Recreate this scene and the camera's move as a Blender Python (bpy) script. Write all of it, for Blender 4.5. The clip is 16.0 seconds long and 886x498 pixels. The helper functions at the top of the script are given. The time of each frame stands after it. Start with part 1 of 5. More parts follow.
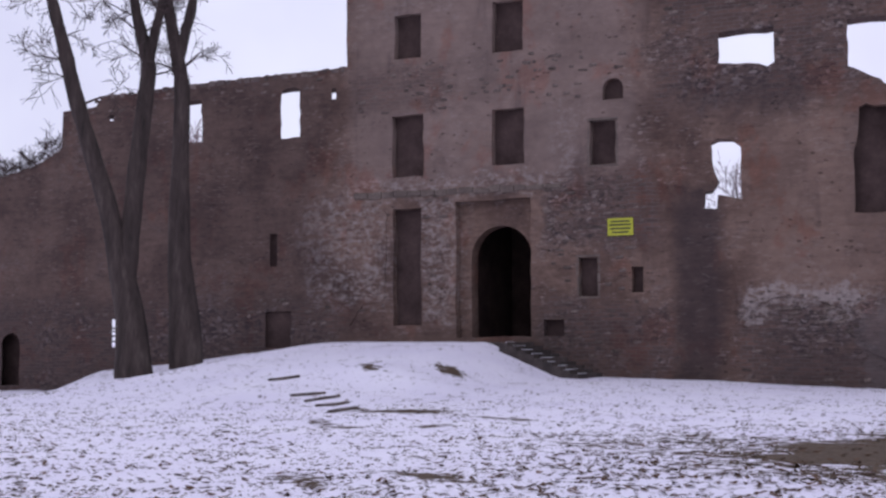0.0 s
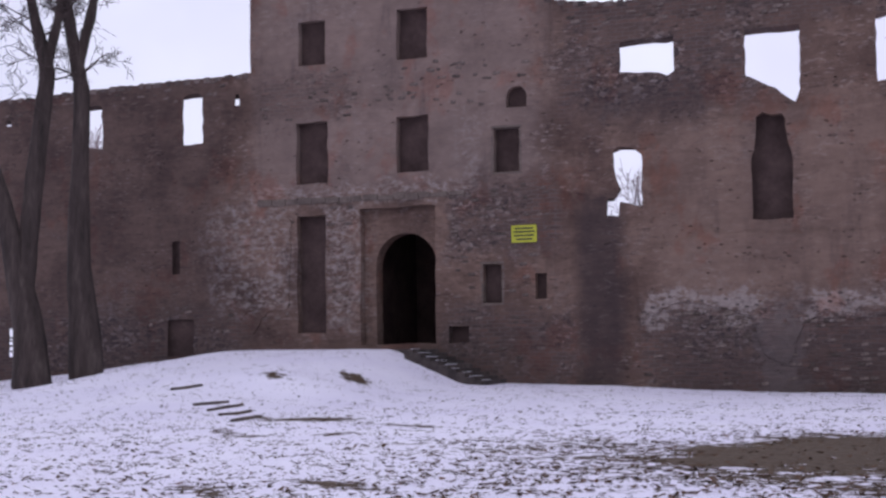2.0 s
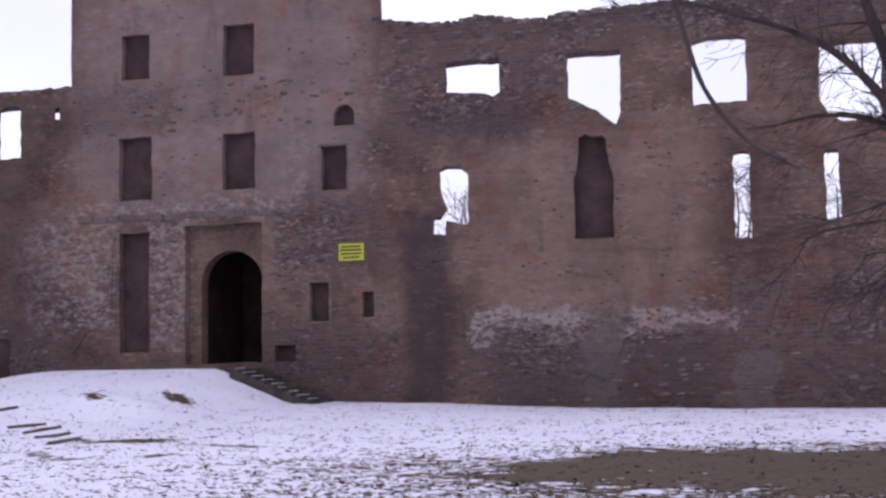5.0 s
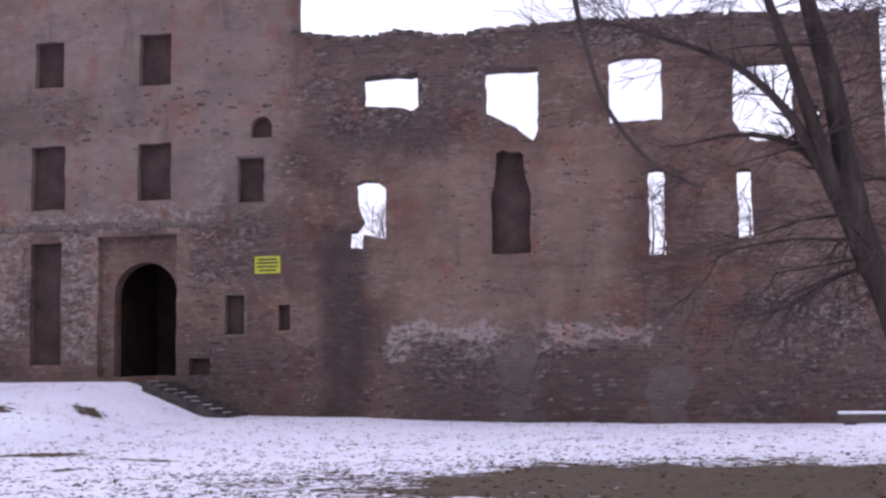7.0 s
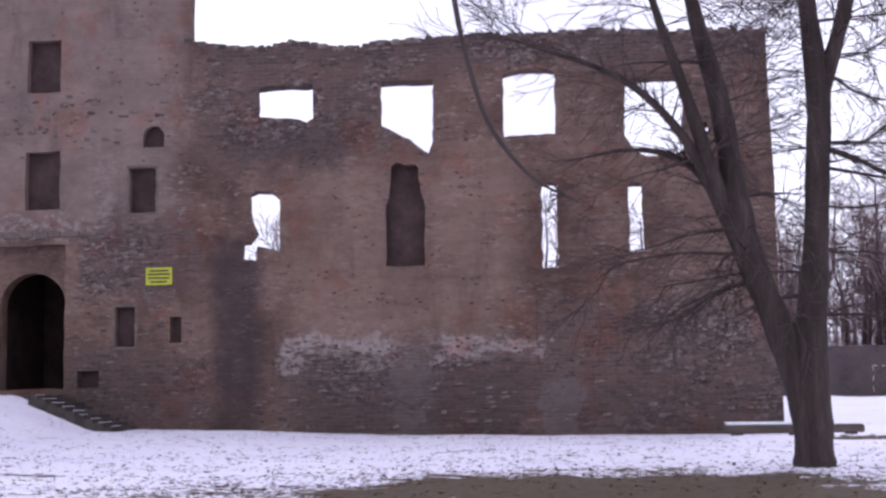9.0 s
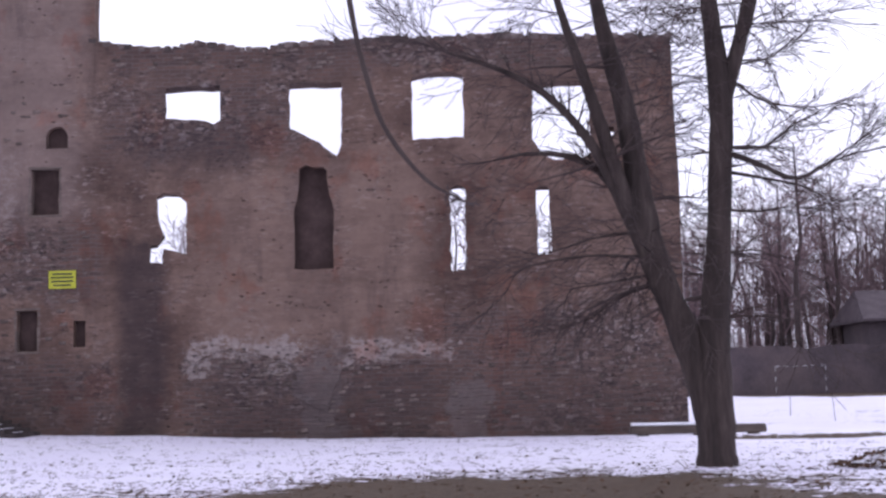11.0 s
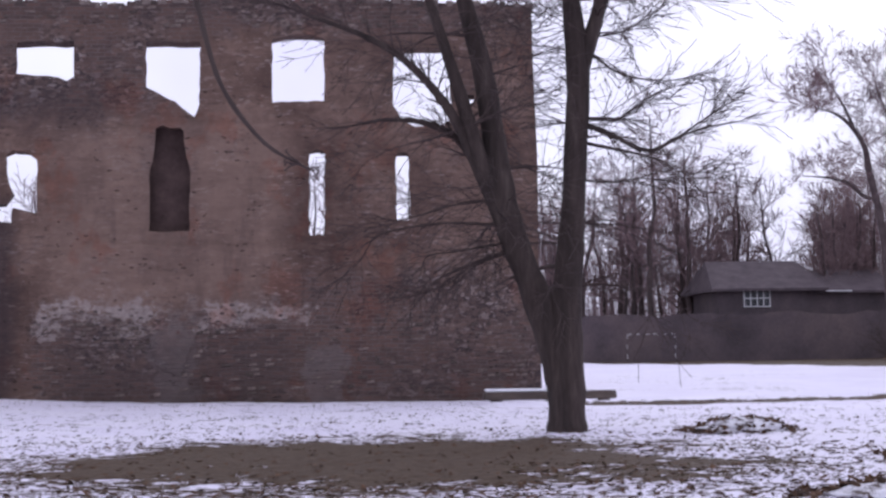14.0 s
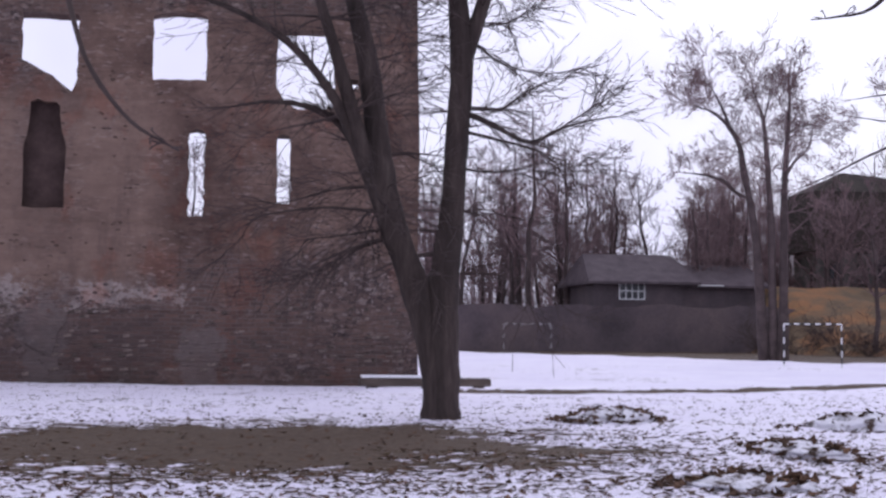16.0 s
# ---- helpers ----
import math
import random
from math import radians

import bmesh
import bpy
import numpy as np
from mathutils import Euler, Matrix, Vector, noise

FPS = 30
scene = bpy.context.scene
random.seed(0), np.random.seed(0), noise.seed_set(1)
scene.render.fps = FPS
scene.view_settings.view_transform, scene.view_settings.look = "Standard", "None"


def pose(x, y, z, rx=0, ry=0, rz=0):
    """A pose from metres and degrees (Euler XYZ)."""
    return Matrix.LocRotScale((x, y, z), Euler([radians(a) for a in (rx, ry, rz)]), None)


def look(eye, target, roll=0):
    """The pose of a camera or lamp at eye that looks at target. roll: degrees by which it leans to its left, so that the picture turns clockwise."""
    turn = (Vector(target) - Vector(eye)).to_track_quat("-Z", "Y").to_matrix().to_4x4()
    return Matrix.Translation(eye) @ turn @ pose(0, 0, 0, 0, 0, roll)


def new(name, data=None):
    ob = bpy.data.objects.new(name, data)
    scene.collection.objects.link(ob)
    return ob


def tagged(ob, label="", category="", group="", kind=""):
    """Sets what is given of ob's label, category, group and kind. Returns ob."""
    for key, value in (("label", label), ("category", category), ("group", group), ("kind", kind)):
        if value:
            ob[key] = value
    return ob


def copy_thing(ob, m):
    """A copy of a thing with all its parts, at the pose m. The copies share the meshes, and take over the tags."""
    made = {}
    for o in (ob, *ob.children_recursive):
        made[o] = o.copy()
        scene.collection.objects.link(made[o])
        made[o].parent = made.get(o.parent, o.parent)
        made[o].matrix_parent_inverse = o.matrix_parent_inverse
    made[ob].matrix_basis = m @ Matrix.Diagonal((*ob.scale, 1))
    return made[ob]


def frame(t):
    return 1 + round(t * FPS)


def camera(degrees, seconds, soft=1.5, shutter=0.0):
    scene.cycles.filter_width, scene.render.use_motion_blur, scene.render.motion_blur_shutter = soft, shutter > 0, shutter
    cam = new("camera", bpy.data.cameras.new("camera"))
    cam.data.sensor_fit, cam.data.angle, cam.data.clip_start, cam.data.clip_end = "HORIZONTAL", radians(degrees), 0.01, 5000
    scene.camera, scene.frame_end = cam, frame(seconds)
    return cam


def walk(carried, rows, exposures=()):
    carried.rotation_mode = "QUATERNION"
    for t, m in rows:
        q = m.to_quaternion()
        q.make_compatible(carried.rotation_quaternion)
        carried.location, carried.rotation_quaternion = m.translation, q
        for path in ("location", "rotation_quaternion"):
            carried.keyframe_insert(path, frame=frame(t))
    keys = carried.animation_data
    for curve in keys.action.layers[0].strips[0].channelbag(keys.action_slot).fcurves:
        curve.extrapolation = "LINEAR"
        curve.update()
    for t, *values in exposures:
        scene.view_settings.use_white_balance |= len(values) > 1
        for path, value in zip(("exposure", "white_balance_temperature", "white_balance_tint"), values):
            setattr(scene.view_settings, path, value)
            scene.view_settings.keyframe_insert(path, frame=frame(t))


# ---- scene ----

# ---------------------------------------------------------------- camera
LENS = 36.2
EYE = 1.6
cam = camera(LENS, 16.0, soft=2.6)
PATH = [  # seconds, yaw, pitch, roll of the turning camera
    (0.0, 25.375, 3.912, -0.292), (0.5, 24.37, 4.038, -0.594), (1.0, 23.76, 4.141, -0.642), (1.5, 22.697, 4.085, -0.707),
    (2.0, 21.358, 4.177, -0.707), (2.5, 19.932, 4.6, -0.83), (3.0, 18.727, 4.781, -0.887), (3.5, 17.954, 5.014, -1.175),
    (4.0, 16.791, 4.876, -1.195), (4.5, 15.324, 4.724, -1.226), (5.0, 14.065, 4.831, -1.117), (7.5, 9.25, 5.65, -0.812),
    (8.0, 7.771, 5.89, -0.821), (8.5, 6.834, 5.827, -0.891), (11.0, 2.214, 5.864, -1.37), (11.5, 1.056, 5.596, -1.421),
    (12.0, 0.304, 5.165, -1.393), (12.5, -0.725, 4.862, -1.241), (13.0, -1.708, 4.672, -1.081), (13.5, -2.748, 4.498, -0.959),
    (14.0, -3.834, 4.296, -0.889), (14.5, -5.006, 4.276, -0.685), (15.0, -6.195, 4.014, -0.368), (15.5, -7.468, 3.73, 0.01),
    (16.0, -9.019, 3.698, 0.403)]
DRIFT = 0.022  # metres a second to the right while turning
walk(cam, [(t, pose(DRIFT * (t - 8), 0, EYE, 90 + pitch, -roll, yaw + math.degrees(DRIFT * (t - 8) / 45))) for t, yaw, pitch, roll in PATH],
     exposures=[(0.0, -0.36, 5750, 18), (2.5, -0.32, 5750, 18), (5.0, -0.1, 5750, 19), (8.0, 0.04, 5750, 19), (11.0, 0.02, 5750, 19), (13.5, -0.18, 5750, 19), (16.0, -0.29, 5750, 19)])

# ---------------------------------------------------------------- light
SUN_AZ, SUN_EL = 18.0, 34.0  # degrees to the right of straight at the facade, and above the horizon
world = bpy.data.worlds.new("overcast_sky")
scene.world = world
world.use_nodes = True
wn, wl = world.node_tree.nodes, world.node_tree.links
sky = wn.new("ShaderNodeTexSky")
sky.sky_type = "NISHITA"
sky.sun_disc = False
sky.sun_elevation, sky.sun_rotation = radians(SUN_EL), radians(SUN_AZ)
sky.dust_density, sky.air_density = 4.0, 1.2
wash = wn.new("ShaderNodeHueSaturation")
wash.inputs["Saturation"].default_value = 0.22
wl.new(sky.outputs[0], wash.inputs["Color"])
veil = wn.new("ShaderNodeMix")  # even cloud before the clear sky
veil.data_type = "RGBA"
veil.inputs["Factor"].default_value = 0.9
wl.new(wash.outputs[0], veil.inputs["A"])
way = wn.new("ShaderNodeTexCoord")
cloud = wn.new("ShaderNodeTexNoise")
cloud.inputs["Scale"].default_value, cloud.inputs["Detail"].default_value = 2.6, 5
wl.new(way.outputs["Generated"], cloud.inputs[0])
tone = wn.new("ShaderNodeValToRGB")
tone.color_ramp.elements[0].position, tone.color_ramp.elements[0].color = 0.36, (0.78, 0.75, 0.86, 1)
tone.color_ramp.elements[1].position, tone.color_ramp.elements[1].color = 0.6, (1.0, 0.98, 1.02, 1)
wl.new(cloud.outputs[0], tone.inputs[0])
layer = wn.new("ShaderNodeVectorMath")
layer.operation = "SCALE"
layer.inputs["Scale"].default_value = 10.0
wl.new(tone.outputs[0], layer.inputs[0])
wl.new(layer.outputs[0], veil.inputs["B"])
wl.new(veil.outputs["Result"], wn["Background"].inputs[0])
wn["Background"].inputs[1].default_value = 0.12
sun = new("sun", bpy.data.lights.new("sun", "SUN"))
sun.data.energy, sun.data.angle, sun.data.color = 0.5, radians(30), (1.0, 0.95, 0.9)
sun_dir = Vector((math.sin(radians(SUN_AZ)) * math.cos(radians(SUN_EL)), math.cos(radians(SUN_AZ)) * math.cos(radians(SUN_EL)), math.sin(radians(SUN_EL))))
sun.matrix_world = look(sun_dir * 100, (0, 0, 0))


# ---------------------------------------------------------------- materials
def material(name, stops, scale=1.0, detail=6.0, rough=0.9, bump=0.4, bump_scale=None, stretch=(1, 1, 1), fine=0.25, island=0.0, per_object=0.0, bump_dist=0.03):
    """Mottled surface: colour stops over large noise, fine grain on top, and relief."""
    m = bpy.data.materials.new(name)
    m.use_nodes = True
    n, l = m.node_tree.nodes, m.node_tree.links
    b = n["Principled BSDF"]
    b.inputs["Roughness"].default_value = rough
    b.inputs["Specular IOR Level"].default_value = 0.25
    co = n.new("ShaderNodeTexCoord")
    mp = n.new("ShaderNodeMapping")
    mp.inputs["Scale"].default_value = stretch
    l.new(co.outputs["Object"], mp.inputs[0])
    big = n.new("ShaderNodeTexNoise")
    big.inputs["Scale"].default_value, big.inputs["Detail"].default_value, big.inputs["Roughness"].default_value = scale, detail, 0.65
    l.new(mp.outputs[0], big.inputs[0])
    ramp = n.new("ShaderNodeValToRGB")
    el = ramp.color_ramp.elements
    while len(el) < len(stops):
        el.new(0.5)
    for e, (p, c) in zip(el, stops):
        e.position, e.color = p, (*c, 1)
    l.new(big.outputs[0], ramp.inputs[0])
    small = n.new("ShaderNodeTexNoise")
    small.inputs["Scale"].default_value, small.inputs["Detail"].default_value = (bump_scale or scale * 9), 8
    l.new(mp.outputs[0], small.inputs[0])
    mul = n.new("ShaderNodeMix")
    mul.data_type, mul.blend_type = "RGBA", "OVERLAY"
    mul.inputs["Factor"].default_value = fine
    l.new(ramp.outputs[0], mul.inputs["A"])
    l.new(small.outputs[0], mul.inputs["B"])
    out = mul.outputs["Result"]
    if island or per_object:
        src = n.new("ShaderNodeNewGeometry").outputs["Random Per Island"] if island else n.new("ShaderNodeObjectInfo").outputs["Random"]
        rng = n.new("ShaderNodeMapRange")
        k = island or per_object
        rng.inputs["To Min"].default_value, rng.inputs["To Max"].default_value = 1 - k, 1 + k
        l.new(src, rng.inputs["Value"])
        hs = n.new("ShaderNodeHueSaturation")
        l.new(rng.outputs[0], hs.inputs["Value"])
        l.new(out, hs.inputs["Color"])
        out = hs.outputs[0]
    l.new(out, b.inputs["Base Color"])
    bp = n.new("ShaderNodeBump")
    bp.inputs["Strength"].default_value, bp.inputs["Distance"].default_value = bump, bump_dist
    l.new(small.outputs[0], bp.inputs["Height"])
    l.new(bp.outputs[0], b.inputs["Normal"])
    return m


PLASTER = material("old_plaster", [(0.3, (0.075, 0.06, 0.052)), (0.48, (0.14, 0.11, 0.095)), (0.62, (0.19, 0.15, 0.125)), (0.75, (0.11, 0.085, 0.075))], 0.35, 9, 0.95, 0.5, 3.5)
STONE = material("rubble_stone", [(0.3, (0.05, 0.04, 0.037)), (0.5, (0.115, 0.088, 0.076)), (0.7, (0.2, 0.16, 0.14))], 1.2, 8, 0.95, 0.7, 9, per_object=0.45)
LOOSE_STONE = material("loose_stone", [(0.3, (0.05, 0.042, 0.04)), (0.5, (0.12, 0.095, 0.085)), (0.7, (0.22, 0.18, 0.16))], 1.2, 8, 0.95, 0.7, 9, island=0.5)
# one dark brown for recess infill, passage walls and slit bars
DARK_INFILL = material("plain_dark_infill", [(0.3, (0.035, 0.022, 0.02)), (0.6, (0.075, 0.05, 0.045)), (0.8, (0.1, 0.07, 0.06))], 1.1, 6, 0.95, 0.5, 8)
TRIM = material("pale_dressed_stone", [(0.3, (0.085, 0.066, 0.058)), (0.55, (0.15, 0.118, 0.1)), (0.75, (0.22, 0.18, 0.155))], 1.6, 7, 0.9, 0.5, 10)
BARK = material("dark_bark", [(0.3, (0.025, 0.02, 0.018)), (0.55, (0.06, 0.045, 0.04)), (0.75, (0.1, 0.08, 0.07))], 3.0, 7, 0.95, 0.9, 14, stretch=(1, 1, 0.18), fine=0.5)
TWIG = material("twig_bark", [(0.3, (0.04, 0.03, 0.028)), (0.7, (0.09, 0.065, 0.06))], 2.0, 3, 0.9, 0.1, 10)
# far twigs: distance haze put into the colour, paler than near twigs
HAZED_TWIG = material("hazed_twig_bark", [(0.3, (0.13, 0.09, 0.092)), (0.7, (0.25, 0.175, 0.175))], 0.6, 3, 0.95, 0.1, 5, per_object=0.3)
TIMBER = material("weathered_timber", [(0.3, (0.05, 0.04, 0.035)), (0.7, (0.14, 0.11, 0.09))], 3.0, 6, 0.85, 0.5, 20, stretch=(0.2, 1, 1))
ROOFING = material("dark_roofing", [(0.3, (0.065, 0.05, 0.057)), (0.7, (0.12, 0.095, 0.1))], 1.0, 5, 0.85, 0.4, 6)
WHITE_PAINT = material("white_paint", [(0.3, (0.62, 0.62, 0.62)), (0.7, (0.8, 0.8, 0.8))], 2.0, 4, 0.5, 0.1, 12)
BLACK_PAINT = material("black_paint", [(0.3, (0.02, 0.02, 0.02)), (0.7, (0.04, 0.04, 0.04))], 2.0, 4, 0.5, 0.1, 12)
YELLOW_PAINT = material("yellow_sign_paint", [(0.3, (0.4, 0.42, 0.03)), (0.7, (0.52, 0.52, 0.05))], 2.0, 4, 0.5, 0.1, 12)
STAIR_STONE = material("dark_stair_stone", [(0.3, (0.03, 0.026, 0.025)), (0.55, (0.075, 0.06, 0.055)), (0.75, (0.13, 0.105, 0.095))], 2.2, 7, 0.9, 0.6, 12, per_object=0.3)
SNOW_CAP = material("snow_cap", [(0.3, (0.7, 0.7, 0.74)), (0.7, (0.85, 0.85, 0.88))], 2.0, 6, 0.7, 0.3, 8)
LEAF_LITTER = material("leaf_litter", [(0.3, (0.035, 0.022, 0.015)), (0.55, (0.09, 0.05, 0.03)), (0.75, (0.16, 0.09, 0.05))], 3.0, 6, 0.9, 0.4, 12, island=0.5)
GRASS_BLADE = material("winter_grass", [(0.3, (0.06, 0.045, 0.025)), (0.6, (0.12, 0.09, 0.055)), (0.8, (0.17, 0.13, 0.08))], 2.0, 4, 0.9, 0.2, 10, island=0.4)
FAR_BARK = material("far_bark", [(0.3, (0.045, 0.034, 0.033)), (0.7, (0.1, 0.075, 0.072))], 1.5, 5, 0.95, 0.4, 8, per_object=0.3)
# wood behind the field, paled further to paint in the haze
HAZED_WOOD = material("hazed_wood_brush", [(0.3, (0.17, 0.12, 0.125)), (0.7, (0.3, 0.22, 0.225))], 0.3, 4, 0.95, 0.1, 4, island=0.35)
FAR_WALL = material("dark_boundary_wall", [(0.3, (0.065, 0.053, 0.058)), (0.5, (0.105, 0.084, 0.09)), (0.7, (0.15, 0.115, 0.112))], 0.25, 7, 0.95, 0.4, 5)
HOUSE_WALL = material("dark_house_wall", [(0.3, (0.09, 0.095, 0.085)), (0.7, (0.16, 0.155, 0.135))], 0.4, 6, 0.95, 0.4, 4)
ROOF_BROWN = material("brown_tiled_roof", [(0.3, (0.035, 0.03, 0.026)), (0.7, (0.075, 0.062, 0.05))], 0.6, 6, 0.9, 0.4, 6)
GLASS = material("dull_window_glass", [(0.3, (0.03, 0.03, 0.035)), (0.7, (0.06, 0.06, 0.07))], 1.0, 3, 0.15, 0.02, 4)
PILE_SNOW = material("pile_snow", [(0.38, (0.07, 0.045, 0.032)), (0.46, (0.7, 0.69, 0.74)), (0.7, (0.84, 0.83, 0.88))], 3.0, 6, 0.75, 0.4, 10, fine=0.1)
HILL_GRASS = material("rusty_hill_grass", [(0.3, (0.09, 0.06, 0.035)), (0.46, (0.14, 0.1, 0.06)), (0.58, (0.25, 0.125, 0.055)), (0.75, (0.12, 0.1, 0.055))], 0.25, 6, 0.95, 0.4, 3)


def facade_material():
    """Weathered castle wall: plaster, bare coursed masonry where it has fallen, pale remnants, darker zones, a recess's
    shade painted in; places in metres on the wall.
    """
    m = bpy.data.materials.new("weathered_castle_wall")
    m.use_nodes = True
    n, l = m.node_tree.nodes, m.node_tree.links
    b = n["Principled BSDF"]
    b.inputs["Roughness"].default_value, b.inputs["Specular IOR Level"].default_value = 0.95, 0.15
    geo = n.new("ShaderNodeNewGeometry")
    sep = n.new("ShaderNodeSeparateXYZ")
    l.new(geo.outputs["Position"], sep.inputs[0])
    X, Z = sep.outputs[0], sep.outputs[2]

    def maths(op, a, c=0.0, clamp=False):
        q = n.new("ShaderNodeMath")
        q.operation, q.use_clamp = op, clamp
        for i, v in enumerate((a, c)):
            if isinstance(v, (int, float)):
                q.inputs[i].default_value = v
            else:
                l.new(v, q.inputs[i])
        return q.outputs[0]

    def grain(scale, stretch=(1, 1, 1), detail=6.0, rough=0.65):
        mp = n.new("ShaderNodeMapping")
        mp.inputs["Scale"].default_value = stretch
        l.new(geo.outputs["Position"], mp.inputs[0])
        t = n.new("ShaderNodeTexNoise")
        t.inputs["Scale"].default_value, t.inputs["Detail"].default_value, t.inputs["Roughness"].default_value = scale, detail, rough
        l.new(mp.outputs[0], t.inputs[0])
        return t.outputs[0]

    def ramp(src, stops):
        r = n.new("ShaderNodeValToRGB")
        el = r.color_ramp.elements
        while len(el) < len(stops):
            el.new(0.5)
        for e, (p, c) in zip(el, stops):
            e.position, e.color = p, (*c, 1)
        l.new(src, r.inputs[0])
        return r.outputs[0]

    def steps(src, lo, hi):
        r = n.new("ShaderNodeMapRange")
        r.interpolation_type = "SMOOTHSTEP"
        r.inputs["From Min"].default_value, r.inputs["From Max"].default_value = lo, hi
        l.new(src, r.inputs["Value"])
        return r.outputs[0]

    def mix(f, a, c, kind="MIX"):
        q = n.new("ShaderNodeMix")
        q.data_type, q.blend_type = "RGBA", kind
        if isinstance(f, (int, float)):
            q.inputs["Factor"].default_value = f
        else:
            l.new(f, q.inputs["Factor"])
        for key, v in (("A", a), ("B", c)):
            if isinstance(v, tuple):
                q.inputs[key].default_value = (*v, 1)
            else:
                l.new(v, q.inputs[key])
        return q.outputs["Result"]

    wob1, wob2, blot = grain(0.9, detail=7.0), grain(1.7, detail=8.0), grain(0.33, detail=8.0)
    xw = maths("ADD", X, maths("MULTIPLY", maths("SUBTRACT", wob1, 0.5), 2.4))
    zw = maths("ADD", Z, maths("MULTIPLY", maths("SUBTRACT", wob2, 0.5), 2.2))

    def zone(x0, x1, z0, z1, soft=0.35):
        a = maths("MULTIPLY", steps(xw, x0 - soft, x0 + soft), steps(xw, x1 + soft, x1 - soft))
        c = maths("MULTIPLY", steps(zw, z0 - soft, z0 + soft), steps(zw, z1 + soft, z1 - soft))
        return maths("MULTIPLY", a, c)

    def union(*zs):
        out = zs[0]
        for z in zs[1:]:
            out = maths("MAXIMUM", out, z)
        return out

    # coursed masonry
    flat = n.new("ShaderNodeCombineXYZ")
    l.new(maths("ADD", X, maths("MULTIPLY", wob2, 0.25)), flat.inputs[0])
    l.new(maths("ADD", Z, maths("MULTIPLY", wob1, 0.22)), flat.inputs[1])
    brick = n.new("ShaderNodeTexBrick")
    brick.inputs["Scale"].default_value = 1.0
    brick.inputs["Brick Width"].default_value, brick.inputs["Row Height"].default_value = 0.42, 0.14
    brick.inputs["Mortar Size"].default_value, brick.inputs["Mortar Smooth"].default_value = 0.022, 0.4
    brick.inputs["Color1"].default_value, brick.inputs["Color2"].default_value, brick.inputs["Mortar"].default_value = (0.18, 0.115, 0.092, 1), (0.1, 0.074, 0.066, 1), (0.165, 0.135, 0.118, 1)
    l.new(flat.outputs[0], brick.inputs[0])
    cells = n.new("ShaderNodeTexVoronoi")
    cells.inputs["Scale"].default_value = 6.0
    mpv = n.new("ShaderNodeMapping")
    mpv.inputs["Scale"].default_value = (1, 1, 1.9)
    l.new(geo.outputs["Position"], mpv.inputs[0])
    bent = n.new("ShaderNodeVectorMath")
    bent.operation = "ADD"
    sway = n.new("ShaderNodeTexNoise")
    sway.inputs["Scale"].default_value, sway.inputs["Detail"].default_value = 4.0, 4
    l.new(geo.outputs["Position"], sway.inputs[0])
    eased = n.new("ShaderNodeVectorMath")
    eased.operation = "SCALE"
    eased.inputs["Scale"].default_value = 0.5
    l.new(sway.outputs["Color"], eased.inputs[0])
    l.new(mpv.outputs[0], bent.inputs[0])
    l.new(eased.outputs[0], bent.inputs[1])
    l.new(bent.outputs[0], cells.inputs[0])
    rubble = ramp(cells.outputs["Color"], [(0.2, (0.065, 0.052, 0.05)), (0.45, (0.115, 0.085, 0.076)), (0.68, (0.165, 0.122, 0.104)), (0.9, (0.28, 0.24, 0.22))])
    masonry = mix(steps(blot, 0.42, 0.6), brick.outputs[0], rubble)

    # plaster
    plaster = ramp(blot, [(0.28, (0.068, 0.045, 0.038)), (0.44, (0.13, 0.088, 0.07)), (0.58, (0.205, 0.142, 0.11)), (0.74, (0.115, 0.077, 0.063))])
    plaster = mix(0.55, plaster, grain(2.6, (1, 1, 2.2), 9.0), "OVERLAY")
    plaster = mix(0.4, plaster, grain(1.1, (0.25, 1, 3.5), 7.0), "OVERLAY")
    flecks = steps(grain(7.5, (0.4, 1, 1.6), 6.0, 0.65), 0.56, 0.63)
    plaster = mix(maths("MULTIPLY", maths("MULTIPLY", flecks, steps(grain(0.45, detail=6.0), 0.4, 0.6)), 0.7), plaster, (0.33, 0.27, 0.24))
    pits = steps(grain(6.5, (0.4, 1, 1.7), 6.0, 0.65), 0.41, 0.34)
    plaster = mix(maths("MULTIPLY", pits, 0.7), plaster, (0.05, 0.036, 0.032))

    tower_coat = zone(-25.2, -13.8, 7.4, 21, 0.8)
    plaster = mix(maths("MULTIPLY", tower_coat, 0.62), plaster, mix(0.6, (0.26, 0.205, 0.178), grain(1.3, (0.8, 1, 1.2), 9.0), "OVERLAY"))
    fresh = zone(-9.9, -2.1, 3.1, 9.4, 0.9)
    plaster = mix(maths("MULTIPLY", fresh, 0.5), plaster, mix(0.6, (0.25, 0.18, 0.142), grain(1.6, (0.5, 1, 1.6), 9.0), "OVERLAY"))
    bare = union(zone(-10.4, -1.5, -2, 2.9), zone(-1.6, 8, -2, 4.2), zone(-13.0, 8, 12.35, 15), zone(-13.3, -5.2, 9.6, 12.5, 0.6), zone(-17.4, -13.2, 4.9, 7.4), zone(-17.6, -12.6, -2, 3.0),
                 zone(-45, -25.5, -2, 3.2, 0.6), maths("MULTIPLY", zone(-25.0, -20.9, 10.3, 11.9), 0.6), maths("MULTIPLY", steps(grain(0.55, detail=9.0, rough=0.75), 0.57, 0.66), 0.4))
    bare = maths("MULTIPLY", bare, steps(grain(1.3, detail=8.0, rough=0.75), 0.3, 0.5))
    colour = mix(bare, plaster, masonry)
